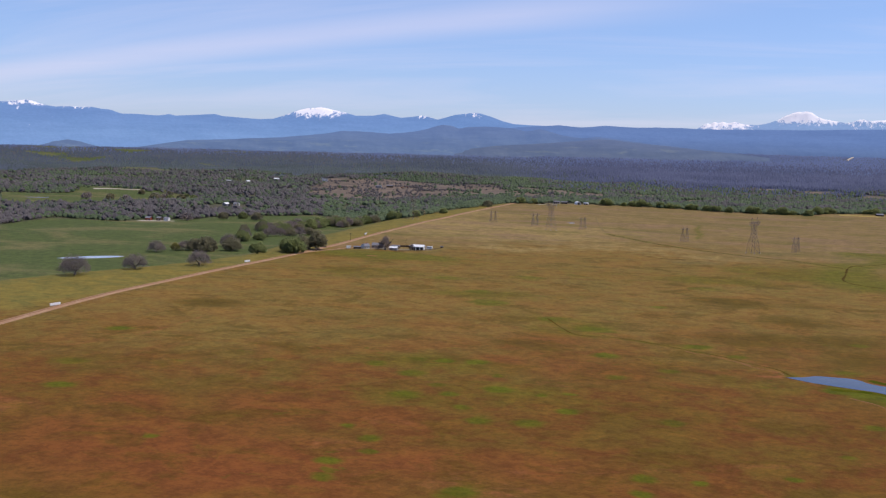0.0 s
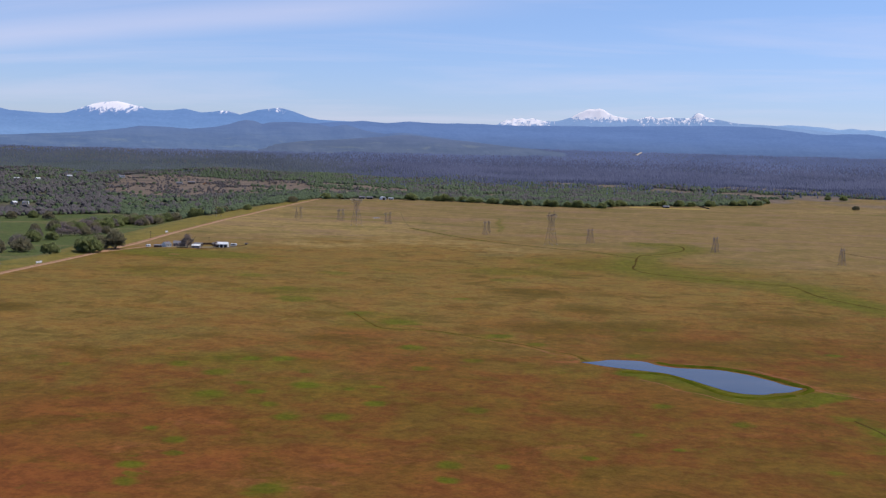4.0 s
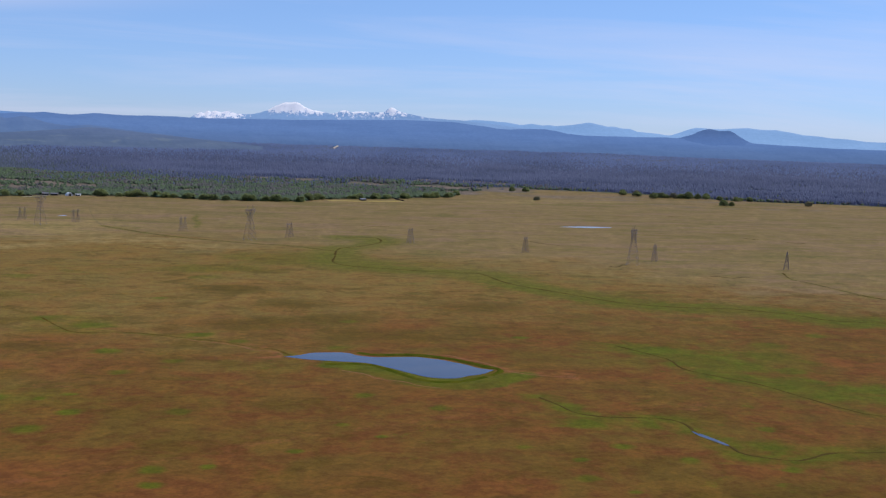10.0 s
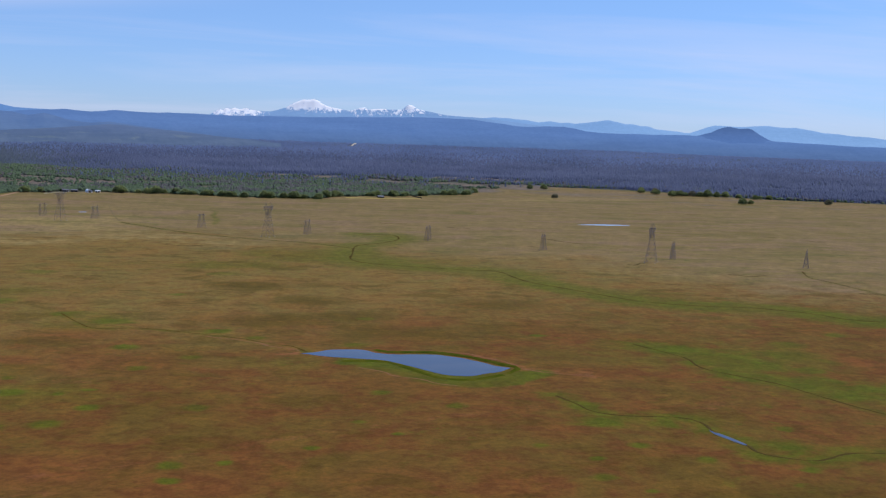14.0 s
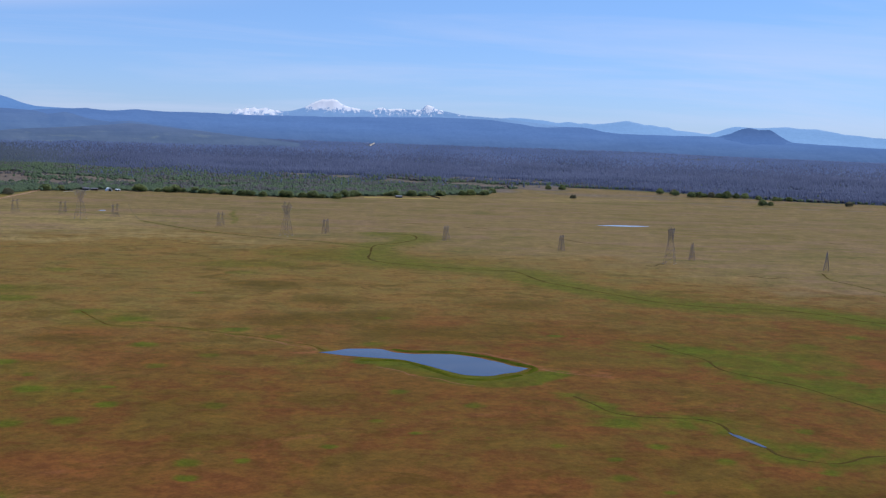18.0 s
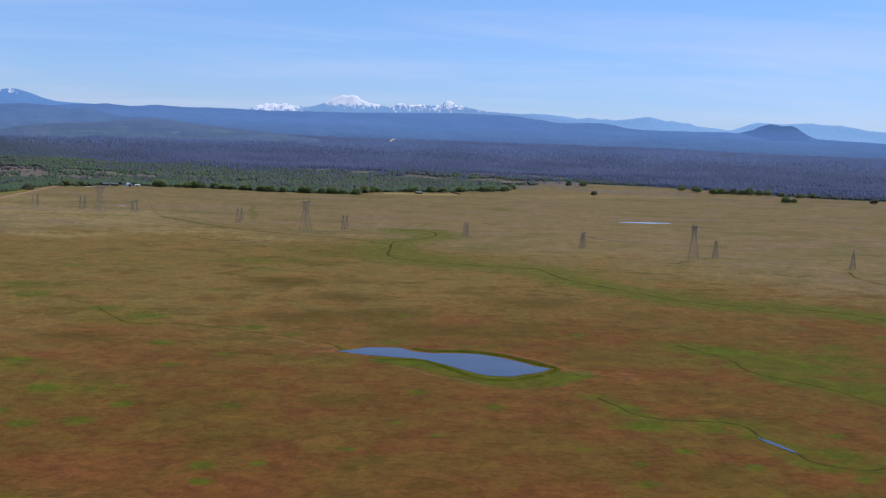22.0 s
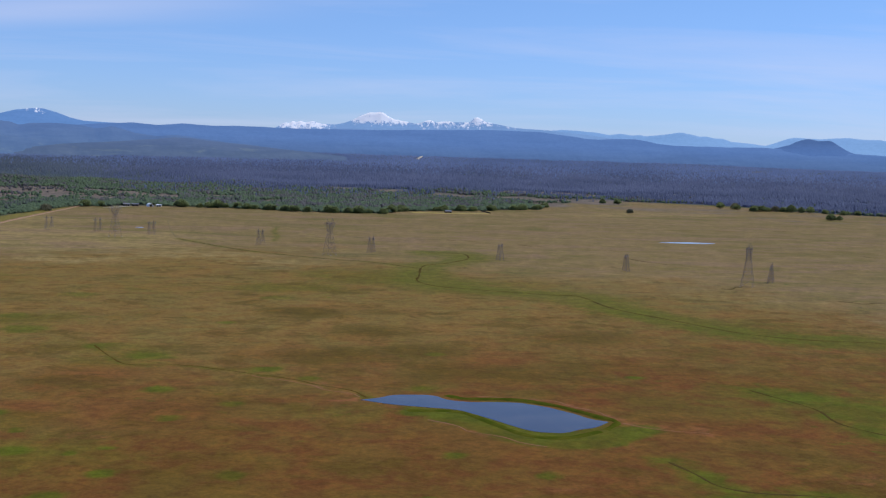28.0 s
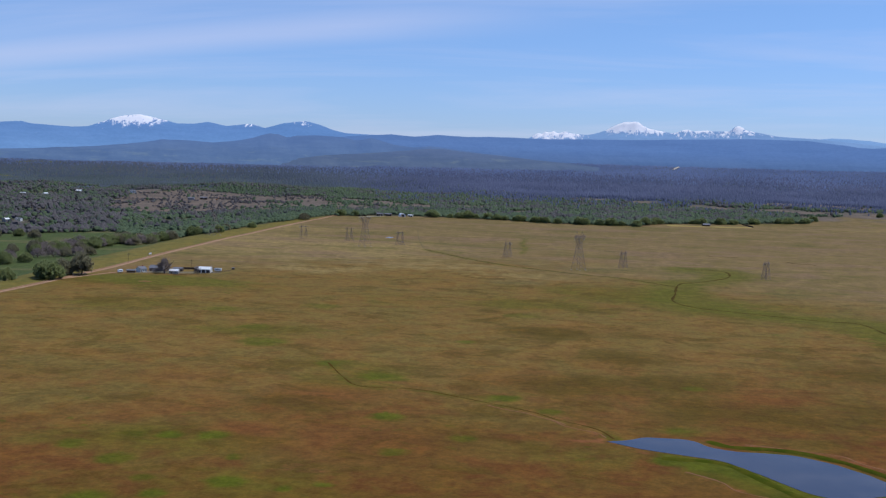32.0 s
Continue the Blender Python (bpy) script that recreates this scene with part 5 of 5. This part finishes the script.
# ---- buildings ----
M_WHITE = paint("white_board", (0.66, 0.66, 0.64), 0.6, 2, 0.2)
M_WHITE_ROOF = paint("white_sheet_roof", (0.78, 0.79, 0.80), 0.45, 2, 0.12, 0.0)
M_GREY_WALL = paint("grey_board", (0.26, 0.25, 0.25), 0.8, 2, 0.3)
M_GREY_ROOF = paint("grey_shingle", (0.20, 0.20, 0.22), 0.85, 1.2, 0.3)
# near black for rubber and paint, and for shade painted in open bays
M_DARK = paint("black_and_shade", (0.030, 0.030, 0.034), 0.7, 1, 0.2)
M_BROWN = paint("brown_board", (0.110, 0.078, 0.058), 0.9, 1.5, 0.4)
M_RED = paint("red_paint", (0.33, 0.09, 0.06), 0.6, 1.5, 0.3)
M_ORANGE = paint("orange_paint", (0.55, 0.20, 0.05), 0.5, 1.5, 0.2)
M_GLASS = paint("window_glass", (0.05, 0.06, 0.08), 0.12, 1, 0.1)


def box(bm, a, b):
    """A bevel-free box between two corners."""
    (x0, y0, z0), (x1, y1, z1) = a, b
    v = [bm.verts.new(p) for p in ((x0, y0, z0), (x1, y0, z0), (x1, y1, z0), (x0, y1, z0), (x0, y0, z1), (x1, y0, z1), (x1, y1, z1), (x0, y1, z1))]
    for f in ((0, 3, 2, 1), (4, 5, 6, 7), (0, 1, 5, 4), (1, 2, 6, 5), (2, 3, 7, 6), (3, 0, 4, 7)):
        bm.faces.new([v[k] for k in f])


def building(name, label, x, y, turn_, wide, deep, tall, pitch, wall, roof, windows=2, doors=1, chimney=False, category="building", group="", big_door=False):
    """A gabled house or shed: walls with gables, two roof slopes with eaves, doors and windows; its front faces -y."""
    ob = new(name)
    ob.matrix_basis = pose(x, y, float(level(x, y)), 0, 0, turn_)
    w, d = wide / 2, deep / 2
    bm = bmesh.new()
    ring = [(-w, -d), (w, -d), (w, d), (-w, d)]
    low = [bm.verts.new((*p, -0.5)) for p in ring]
    top = [bm.verts.new((*p, tall)) for p in ring]
    ends = [bm.verts.new((-w, 0, tall + pitch)), bm.verts.new((w, 0, tall + pitch))]
    for k in range(4):
        bm.faces.new((low[k], low[(k + 1) % 4], top[(k + 1) % 4], top[k]))
    bm.faces.new((top[1], top[2], ends[1]))
    bm.faces.new((top[3], top[0], ends[0]))
    part("wall", bm, wall, ob)
    for side in (-1, 1):
        bm = bmesh.new()
        over, thick = 0.45, 0.16
        drop = pitch / d * over
        p = [(-w - 0.4, side * (d + over), tall - drop), (w + 0.4, side * (d + over), tall - drop), (w + 0.4, side * -0.02, tall + pitch), (-w - 0.4, side * -0.02, tall + pitch)]
        a = [bm.verts.new(q) for q in p]
        b_ = [bm.verts.new((q[0], q[1], q[2] + thick)) for q in p]
        bm.faces.new(a)
        bm.faces.new(b_)
        for k in range(4):
            bm.faces.new((a[k], a[(k + 1) % 4], b_[(k + 1) % 4], b_[k]))
        bmesh.ops.recalc_face_normals(bm, faces=bm.faces)
        part("roof_slope", bm, roof, ob)
    slots = windows + doors
    for k in range(slots):
        cx = -w + wide * (k + 0.5) / slots
        bm = bmesh.new()
        # big bays get a near-black panel for the shade inside, others a brown door
        if k < doors:
            half, up = (min(2.2, wide / slots * 0.38), min(tall - 0.3, 3.0)) if big_door else (0.5, 2.05)
            box(bm, (cx - half, -d - 0.05, 0), (cx + half, -d + 0.02, up))
            part("door_or_shade", bm, M_DARK if big_door else M_BROWN, ob)
        else:
            box(bm, (cx - 0.7, -d - 0.06, 0.95), (cx + 0.7, -d + 0.02, 2.1))
            frame_ = part("window", bm, M_WHITE, ob)
            bm = bmesh.new()
            box(bm, (cx - 0.6, -d - 0.08, 1.05), (cx + 0.6, -d - 0.03, 2.0))
            part("pane", bm, M_GLASS, frame_)
    if chimney:
        bm = bmesh.new()
        box(bm, (w * 0.4, 0.3, tall), (w * 0.4 + 0.7, 1.0, tall + pitch + 0.9))
        part("chimney", bm, M_RED, ob)
    return tagged(ob, label, category, group)


FARM = "farmstead buildings"
building("farmhouse", "white farmhouse with a low gabled roof", -451, 1081, 60, 7, 7, 3.2, 2.0, M_WHITE, M_GREY_ROOF, 2, 1, True, "house", FARM)
building("farmhouse", "grey-roofed farmhouse beside the shade tree", -442, 1096, 8, 13, 8, 3.2, 2.2, M_GREY_WALL, M_GREY_ROOF, 3, 1, True, "house", FARM)
building("shed", "dark low shed beside the farmhouse", -457, 1072, 20, 8, 4, 2.2, 0.8, M_BROWN, M_GREY_ROOF, 0, 1, False, "shed", FARM)
building("shed", "small white-roofed shed with pale walls", -418, 1082, 6, 8.5, 6, 2.9, 1.3, M_GREY_WALL, M_WHITE_ROOF, 1, 1, False, "shed", FARM)
building("barn", "long white-roofed barn with dark open bays", -397, 1104, 8, 13, 9, 3.6, 2.0, M_WHITE, M_WHITE_ROOF, 0, 3, False, "barn", FARM, True)
building("shed", "weathered brown shed behind the farmhouse", -424, 1104, 4, 9, 5, 2.6, 1.0, M_BROWN, M_GREY_ROOF, 0, 1, False, "shed", FARM)
building("shed", "low brown lean-to shed beside the barn", -407, 1118, 4, 11, 5, 2.4, 0.9, M_BROWN, M_GREY_ROOF, 0, 2, False, "shed", FARM)


def trailer(x, y, turn_, long, label, group):
    """A travel trailer: rounded body, window band, wheels, drawbar."""
    ob = new("travel_trailer")
    ob.matrix_basis = pose(x, y, float(level(x, y)), 0, 0, turn_)
    bm = bmesh.new()
    box(bm, (-long / 2, -1.2, 0.6), (long / 2, 1.2, 3.1))
    bmesh.ops.bevel(bm, geom=bm.edges[:], offset=0.3, segments=3, affect="EDGES")
    part("body", bm, M_WHITE_ROOF, ob)
    bm = bmesh.new()
    box(bm, (-long * 0.36, -1.23, 1.7), (long * 0.30, -1.18, 2.4))
    part("window", bm, M_GLASS, ob)
    for s in (-1, 1):
        bm = bmesh.new()
        tube(bm, (0, s * 1.0, 0.38), (0, s * 1.22, 0.38), 0.38, 0.38, 12)
        part("wheel", bm, M_DARK, ob)
    bm = bmesh.new()
    bar(bm, (long / 2, 0, 0.6), (long / 2 + 1.3, 0, 0.5), 0.08)
    part("drawbar", bm, M_STEEL, ob)
    return tagged(ob, label, "trailer", group)


trailer(-389, 1118, 4, 7.0, "white travel trailer parked beside the barn", "trailers")
trailer(-465, 1066, 60, 5.0, "grey travel trailer parked by the driveway", "trailers")


def truck(x, y, turn_):
    """A pickup truck of plain shape, by the house."""
    ob = new("pickup_truck")
    ob.matrix_basis = pose(x, y, float(level(x, y)), 0, 0, turn_)
    bm = bmesh.new()
    box(bm, (-2.7, -0.95, 0.45), (2.7, 0.95, 1.05))
    bmesh.ops.bevel(bm, geom=bm.edges[:], offset=0.12, segments=2, affect="EDGES")
    part("body", bm, M_DARK, ob)
    bm = bmesh.new()
    box(bm, (-0.5, -0.85, 1.0), (1.3, 0.85, 1.75))
    bmesh.ops.bevel(bm, geom=bm.edges[:], offset=0.25, segments=2, affect="EDGES")
    part("cab", bm, M_DARK, ob)
    for sx in (-1.7, 1.7):
        for sy in (-0.85, 0.85):
            bm = bmesh.new()
            tube(bm, (sx, sy - 0.12, 0.38), (sx, sy + 0.12, 0.38), 0.38, 0.38, 12)
            part("wheel", bm, M_DARK, ob)
    return tagged(ob, "dark pickup truck parked by the farmhouse", "truck")


truck(-460, 1078, 30)


def rail_fence(spots, label, group, tall=1.4, slatted=False):
    """Posts with rails, or close boards, along a straight line."""
    (ax, ay), (bx, by) = spots
    long = math.hypot(bx - ax, by - ay)
    ob = new("fence")
    ob.matrix_basis = pose(ax, ay, float(level(ax, ay)), 0, 0, math.degrees(math.atan2(by - ay, bx - ax)))
    n = int(long / 3)
    for k in range(n + 1):
        bm = bmesh.new()
        tube(bm, (long * k / n, 0, -0.4), (long * k / n, 0, tall), 0.09, 0.08, 6)
        part("post", bm, M_BROWN, ob)
        if k < n:
            if slatted:
                bm = bmesh.new()
                box(bm, (long * k / n + 0.1, -0.03, 0.1), (long * (k + 1) / n - 0.1, 0.03, tall - 0.05))
                part("board", bm, M_BROWN, ob)
            else:
                for z in (0.5, 0.95, 1.3):
                    bm = bmesh.new()
                    box(bm, (long * k / n, -0.03, z - 0.07), (long * (k + 1) / n, 0.03, z + 0.07))
                    part("rail", bm, M_BROWN, ob)
    return tagged(ob, label, "fence", group)


rail_fence([(-428, 1118), (-398, 1128)], "long dark board fence behind the farm sheds", "farm fences", 2.2, True)
rail_fence([(-392, 1084), (-378, 1124)], "weathered wooden rail fence of the farm corral", "farm fences")
rail_fence([(-412, 1066), (-392, 1084)], "weathered wooden rail fence of the farm corral", "farm fences")
rail_fence([(226, 2318), (238, 2228)], "dark board fence at the edge of the plain", "far fences", 2.4, True)


def pole(x, y, tall=9.0):
    ob = new("utility_pole")
    ob.matrix_basis = pose(x, y, float(level(x, y)), 0, 0, 35)
    bm = bmesh.new()
    tube(bm, (0, 0, -0.5), (0, 0, tall), 0.17, 0.12, 8)
    part("post", bm, M_BROWN, ob)
    bm = bmesh.new()
    box(bm, (-1.2, -0.06, tall - 0.7), (1.2, 0.06, tall - 0.55))
    part("crossarm", bm, M_BROWN, ob)
    return tagged(ob, "brown wooden utility pole near the farmstead", "pole", "utility poles")


building("shed", "tiny brown loading shed at the corral end", -382, 1140, 0, 2.4, 1.8, 1.6, 0.4, M_BROWN, M_GREY_ROOF, 0, 1, False, "shed", FARM)
for x, y in ((-502, 1156), (-421, 1128)):
    pole(x, y)


def board(x, y, turn_, long=9.0):
    """A long low white board on short posts, along the road."""
    ob = new("roadside_board")
    ob.matrix_basis = pose(x, y, float(level(x, y)), 0, 0, turn_)
    bm = bmesh.new()
    box(bm, (-long / 2, -0.12, 0.35), (long / 2, 0.12, 2.1))
    bmesh.ops.bevel(bm, geom=bm.edges[:], offset=0.04, segments=1, affect="EDGES")
    part("panel", bm, M_WHITE_ROOF, ob)
    for k in range(4):
        bm = bmesh.new()
        tube(bm, (-long / 2 + long * (k + 0.1) / 3.2, 0.2, -0.4), (-long / 2 + long * (k + 0.1) / 3.2, 0.2, 2.3), 0.09, 0.09, 6)
        part("post", bm, M_STEEL, ob)
    return tagged(ob, "long low white board on posts beside the dirt road", "sign", "white roadside boards")


board(-479, 602, 80, 9)
board(-497, 900, 80, 8)
board(-518, 1240, 80, 5)

FAR = "far farm buildings"
building("shed", "low grey machine shed at the edge of the wood", -474, 2150, 4, 12, 8, 4, 1.6, M_GREY_WALL, M_GREY_ROOF, 0, 3, False, "shed", FAR, True)
building("shed", "low grey machine shed at the edge of the wood", -458, 2153, 0, 13, 8, 3.6, 1.5, M_BROWN, M_GREY_ROOF, 0, 2, False, "shed", FAR, True)
building("shed", "small white-roofed shed beside the far barn", -414, 2156, 0, 9, 7, 3.0, 1.0, M_WHITE, M_WHITE_ROOF, 0, 2, False, "shed", FAR, True)
building("house", "small brown house in a clearing of the wood", 150, 2222, 10, 13, 9, 3, 2.0, M_BROWN, M_GREY_ROOF, 2, 1, False, "house", FAR)
for x, y, turn_, wide, wall, roof in ((-1372, 2374, 20, 12, M_WHITE, M_WHITE_ROOF), (-1352, 2436, 60, 10, M_WHITE, M_WHITE_ROOF), (-1309, 2513, 10, 12, M_GREY_WALL, M_WHITE_ROOF), (-1174, 2522, 35, 13, M_WHITE, M_GREY_ROOF), (-956, 2432, 15, 16, M_BROWN, M_GREY_ROOF), (-975, 2405, 15, 14, M_GREY_WALL, M_GREY_ROOF),
                                  (-986, 1736, 5, 9, M_WHITE, M_GREY_ROOF), (-1000, 1722, 70, 8, M_GREY_WALL, M_WHITE_ROOF), (-963, 1424, 12, 8, M_RED, M_GREY_ROOF), (-945, 1426, 12, 7, M_BROWN, M_GREY_ROOF), (-930, 1424, 12, 7, M_WHITE, M_GREY_ROOF)):
    building("house", "small house among the trees of the valley", x, y, turn_, wide, 9, 4.0, 2.0, wall, roof, 2, 1, False, "house", "houses in the valley")


def arched_barn(x, y, turn_, wide, long):
    """A white arched sheet-metal barn with a dark doorway."""
    ob = new("arched_barn")
    ob.matrix_basis = pose(x, y, float(level(x, y)), 0, 0, turn_)
    bm = bmesh.new()
    n = 14
    rows_ = []
    for yy in (-long / 2, long / 2):
        for w in (wide / 2, wide / 2 - 0.2):
            rows_.append([bm.verts.new((w * math.cos(3.1416 * k / n), yy, 1.2 * w * math.sin(3.1416 * k / n) - 0.2)) for k in range(n + 1)])
    for a, b_ in ((0, 2), (3, 1), (1, 0), (2, 3)):
        for k in range(n):
            bm.faces.new((rows_[a][k], rows_[a][k + 1], rows_[b_][k + 1], rows_[b_][k]))
    part("shell", bm, M_WHITE_ROOF, ob)
    bm = bmesh.new()
    vs = [bm.verts.new(((wide / 2 - 0.2) * math.cos(3.1416 * k / n), -long / 2 + 0.6, 1.2 * (wide / 2 - 0.2) * math.sin(3.1416 * k / n))) for k in range(n + 1)]
    bm.faces.new(vs)
    part("end_wall", bm, M_WHITE, ob)
    # near-black panel painted for the shade inside the doorway
    bm = bmesh.new()
    box(bm, (-2.2, -long / 2 + 0.45, 0), (2.2, -long / 2 + 0.58, 3.8))
    part("door_or_shade", bm, M_DARK, ob)
    return tagged(ob, "white arched sheet-metal barn with a dark doorway", "barn", FAR)


arched_barn(-430, 2150, 25, 11, 16)

# ---- banks, trails and a bare slope ----
M_TRAIL = paint("orange_trail", (0.235, 0.110, 0.045), 0.95, 5, 0.4)
M_SAND = paint("pale_soil", (0.46, 0.40, 0.32), 0.95, 8, 0.3)
berm = [(40, 600), (50, 592), (74, 591), (92, 579), (107, 561), (114, 551), (106, 538)]
tagged(ribbon("pond_bank", spline(berm, 3), 3.6, 0.25, M_BANK, 0.45, 0.8), "low grassy bank along the far shore of the pond", "bank", kind="structure")
tagged(ribbon("pond_bank", spline([(20, 568), (44, 566), (58, 545), (70, 527), (86, 524), (103, 535)], 3), 4.0, 0.10, M_BANK, 0.2, 0.2), "low grassy bank along the near shore of the pond", "bank", kind="structure")
TRAILS = ([(117, 549), (128, 541), (140, 537), (151, 533)], [(-60, 637), (-40, 627), (-22, 611)], [(56, 597), (78, 595), (94, 587), (108, 571), (116, 556)], [(30, 550), (40, 541), (52, 527), (66, 517), (75, 511)], [(-30, 617), (-8, 600), (-1, 592)])
for line in TRAILS:
    path = spline(line, 3)
    run = np.arange(len(path))
    path = path + np.stack([1.6 * np.sin(run * 0.8 + line[0][0]), 1.2 * np.cos(run * 0.55)], 1)
    tagged(ribbon("cattle_trail", path, 0.8, 0.07, M_TRAIL, 0.5), "thin bare orange cattle trail in the grass", "trail", kind="structure")
tagged(ribbon("field_track", spline([(-325, 1785), (-290, 1620), (-252, 1464)], 10), 1.0, 0.1, paint("worn_track", (0.150, 0.115, 0.045), 0.95, 6, 0.4), 0.6), "faint dark wheel track across the plain", "track", kind="structure")
tagged(ribbon("bare_slope", np.array([(166.0, 4340), (180, 4420), (198, 4520)]), 6, 3.0, M_SAND), "pale bare cut in the far forest", "clearing", kind="structure")
tagged(ribbon("farm_lane", spline([(-500, 2080), (-478, 2120), (-468, 2140)], 8), 5, 0.15, M_SAND), "pale dirt lane to the far sheds", "road", kind="structure")
tagged(ribbon("flower_field", spline([(76, 2200), (147, 2200), (236, 2225)], 8), 30, 0.12, paint("gold_flowers", (0.36, 0.26, 0.07), 0.95, 6, 0.5), 0.5), "strip of yellow flowers in front of the wood", "flowers", kind="structure")


def bale_stack(x, y, turn_):
    """A weathered stack of big bales."""
    ob = new("bale_stack")
    ob.matrix_basis = pose(x, y, float(level(x, y)), 0, 0, turn_)
    for k, (dx, dz) in enumerate(((-2.6, 0), (0, 0), (2.6, 0), (-1.3, 1.25), (1.3, 1.25))):
        bm = bmesh.new()
        box(bm, (dx - 1.25, -1.2, dz - 0.05), (dx + 1.25, 1.2, dz + 1.2))
        bmesh.ops.bevel(bm, geom=bm.edges[:], offset=0.15, segments=2, affect="EDGES")
        part("bale", bm, M_BROWN, ob)
    return tagged(ob, "dark weathered stack of hay bales on the plain", "hay", "hay stacks")


bale_stack(-506, 2109, 10)
bale_stack(-495, 2114, 40)


def digger(x, y, turn_):
    """A small orange digger: tracks, cab, arm."""
    ob = new("digger")
    ob.matrix_basis = pose(x, y, float(level(x, y)), 0, 0, turn_)
    for s in (-1.1, 1.1):
        bm = bmesh.new()
        box(bm, (-1.9, s - 0.3, -0.05), (1.9, s + 0.3, 0.85))
        bmesh.ops.bevel(bm, geom=bm.edges[:], offset=0.25, segments=2, affect="EDGES")
        part("track", bm, M_DARK, ob)
    bm = bmesh.new()
    box(bm, (-1.8, -1.1, 0.9), (1.4, 1.1, 2.1))
    part("body", bm, M_ORANGE, ob)
    bm = bmesh.new()
    box(bm, (-0.2, -1.0, 2.1), (1.3, 0.1, 3.1))
    part("cab", bm, M_GLASS, ob)
    bm = bmesh.new()
    bar(bm, (1.3, 0.5, 1.8), (4.0, 0.5, 4.4), 0.4)
    bar(bm, (4.0, 0.5, 4.4), (5.8, 0.5, 1.2), 0.35)
    part("arm", bm, M_ORANGE, ob)
    return tagged(ob, "orange tracked digger beside the valley sheds", "machine", "diggers")


digger(-928, 2440, 30)
digger(-918, 2455, 120)
for line in ([(-452, 440), (-479, 760)], [(-481, 770), (-486, 1000)]):
    # wire fence beside the road
    (ax, ay), (bx, by) = line
    ob = new("wire_fence")
    ob.matrix_basis = pose(ax, ay, float(level(ax, ay)))
    n = int(math.hypot(bx - ax, by - ay) / 9)
    for k in range(n + 1):
        u = k / n
        z = float(level(ax + (bx - ax) * u, ay + (by - ay) * u) - level(ax, ay))
        bm = bmesh.new()
        tube(bm, ((bx - ax) * u, (by - ay) * u, z - 0.4), ((bx - ax) * u, (by - ay) * u, z + 1.25), 0.06, 0.05, 5)
        part("post", bm, M_BROWN, ob)
        if k < n:
            v = (k + 1) / n
            z2 = float(level(ax + (bx - ax) * v, ay + (by - ay) * v) - level(ax, ay))
            for h in (0.5, 1.1):
                bm = bmesh.new()
                tube(bm, ((bx - ax) * u, (by - ay) * u, z + h), ((bx - ax) * v, (by - ay) * v, z2 + h), 0.012, 0.012, 3)
                part("wire", bm, M_STEEL, ob)
    tagged(ob, "low wire fence on brown posts along the dirt road", "fence", "wire fences")

for shift in (-1.3, 1.3):
    rut = spline(ROAD, 12) + (shift, 0)
    tagged(ribbon("wheel_rut", rut, 1.0, 0.22, M_DIRT if shift > 0 else M_TRAIL, 0.5), "pale worn wheel rut in the dirt road", "road", kind="structure")
for ax, ay, bx, by in ((707, 1919, 732, 1912), (649, 1436, 664, 1421), (687, 1381, 706, 1369), (911, 1711, 933, 1702), (329, 1052, 353, 1067), (303, 1335, 337, 1265), (103, 1534, 143, 1525), (197, 1493, 227, 1470), (482, 871, 511, 840), (410, 979, 447, 970)):
    u = np.linspace(0, 1, 9)
    line = np.column_stack([ax + (bx - ax) * u, ay + (by - ay) * u + 5 * np.sin(u * 7 + ax)])
    tagged(ribbon("cut_bank", line, 1.6, 0.1, M_MUD, 0.5, 0.1), "short dark cut bank in the plain", "bank", kind="structure")
tagged(ribbon("farm_yard", spline([(-462, 1074), (-440, 1088), (-415, 1094), (-385, 1112)], 5), 15, 0.05, paint("yard_soil", (0.20, 0.165, 0.10), 0.95, 5, 0.5)), "bare brown yard soil between the farm buildings", "yard", kind="structure")
tagged(ribbon("sandy_strip", spline([(-1413, 1885), (-1279, 2031)], 12), 16, 0.3, M_SAND, 0.3), "pale sandy strip behind the far meadow", "ground", kind="structure")
tagged(ribbon("yard_strip", spline([(-972, 1412), (-940, 1414), (-915, 1420)], 5), 14, 0.2, M_SAND, 0.3), "pale bare strip in front of the valley sheds", "ground", kind="structure")
tagged(ribbon("soil_heap", spline([(-421, 1014), (-416, 1016), (-410, 1015)], 2), 5, 0.2, M_TRAIL, 0.3, 0.5), "small heap of bare red soil on the grass", "soil", kind="structure")
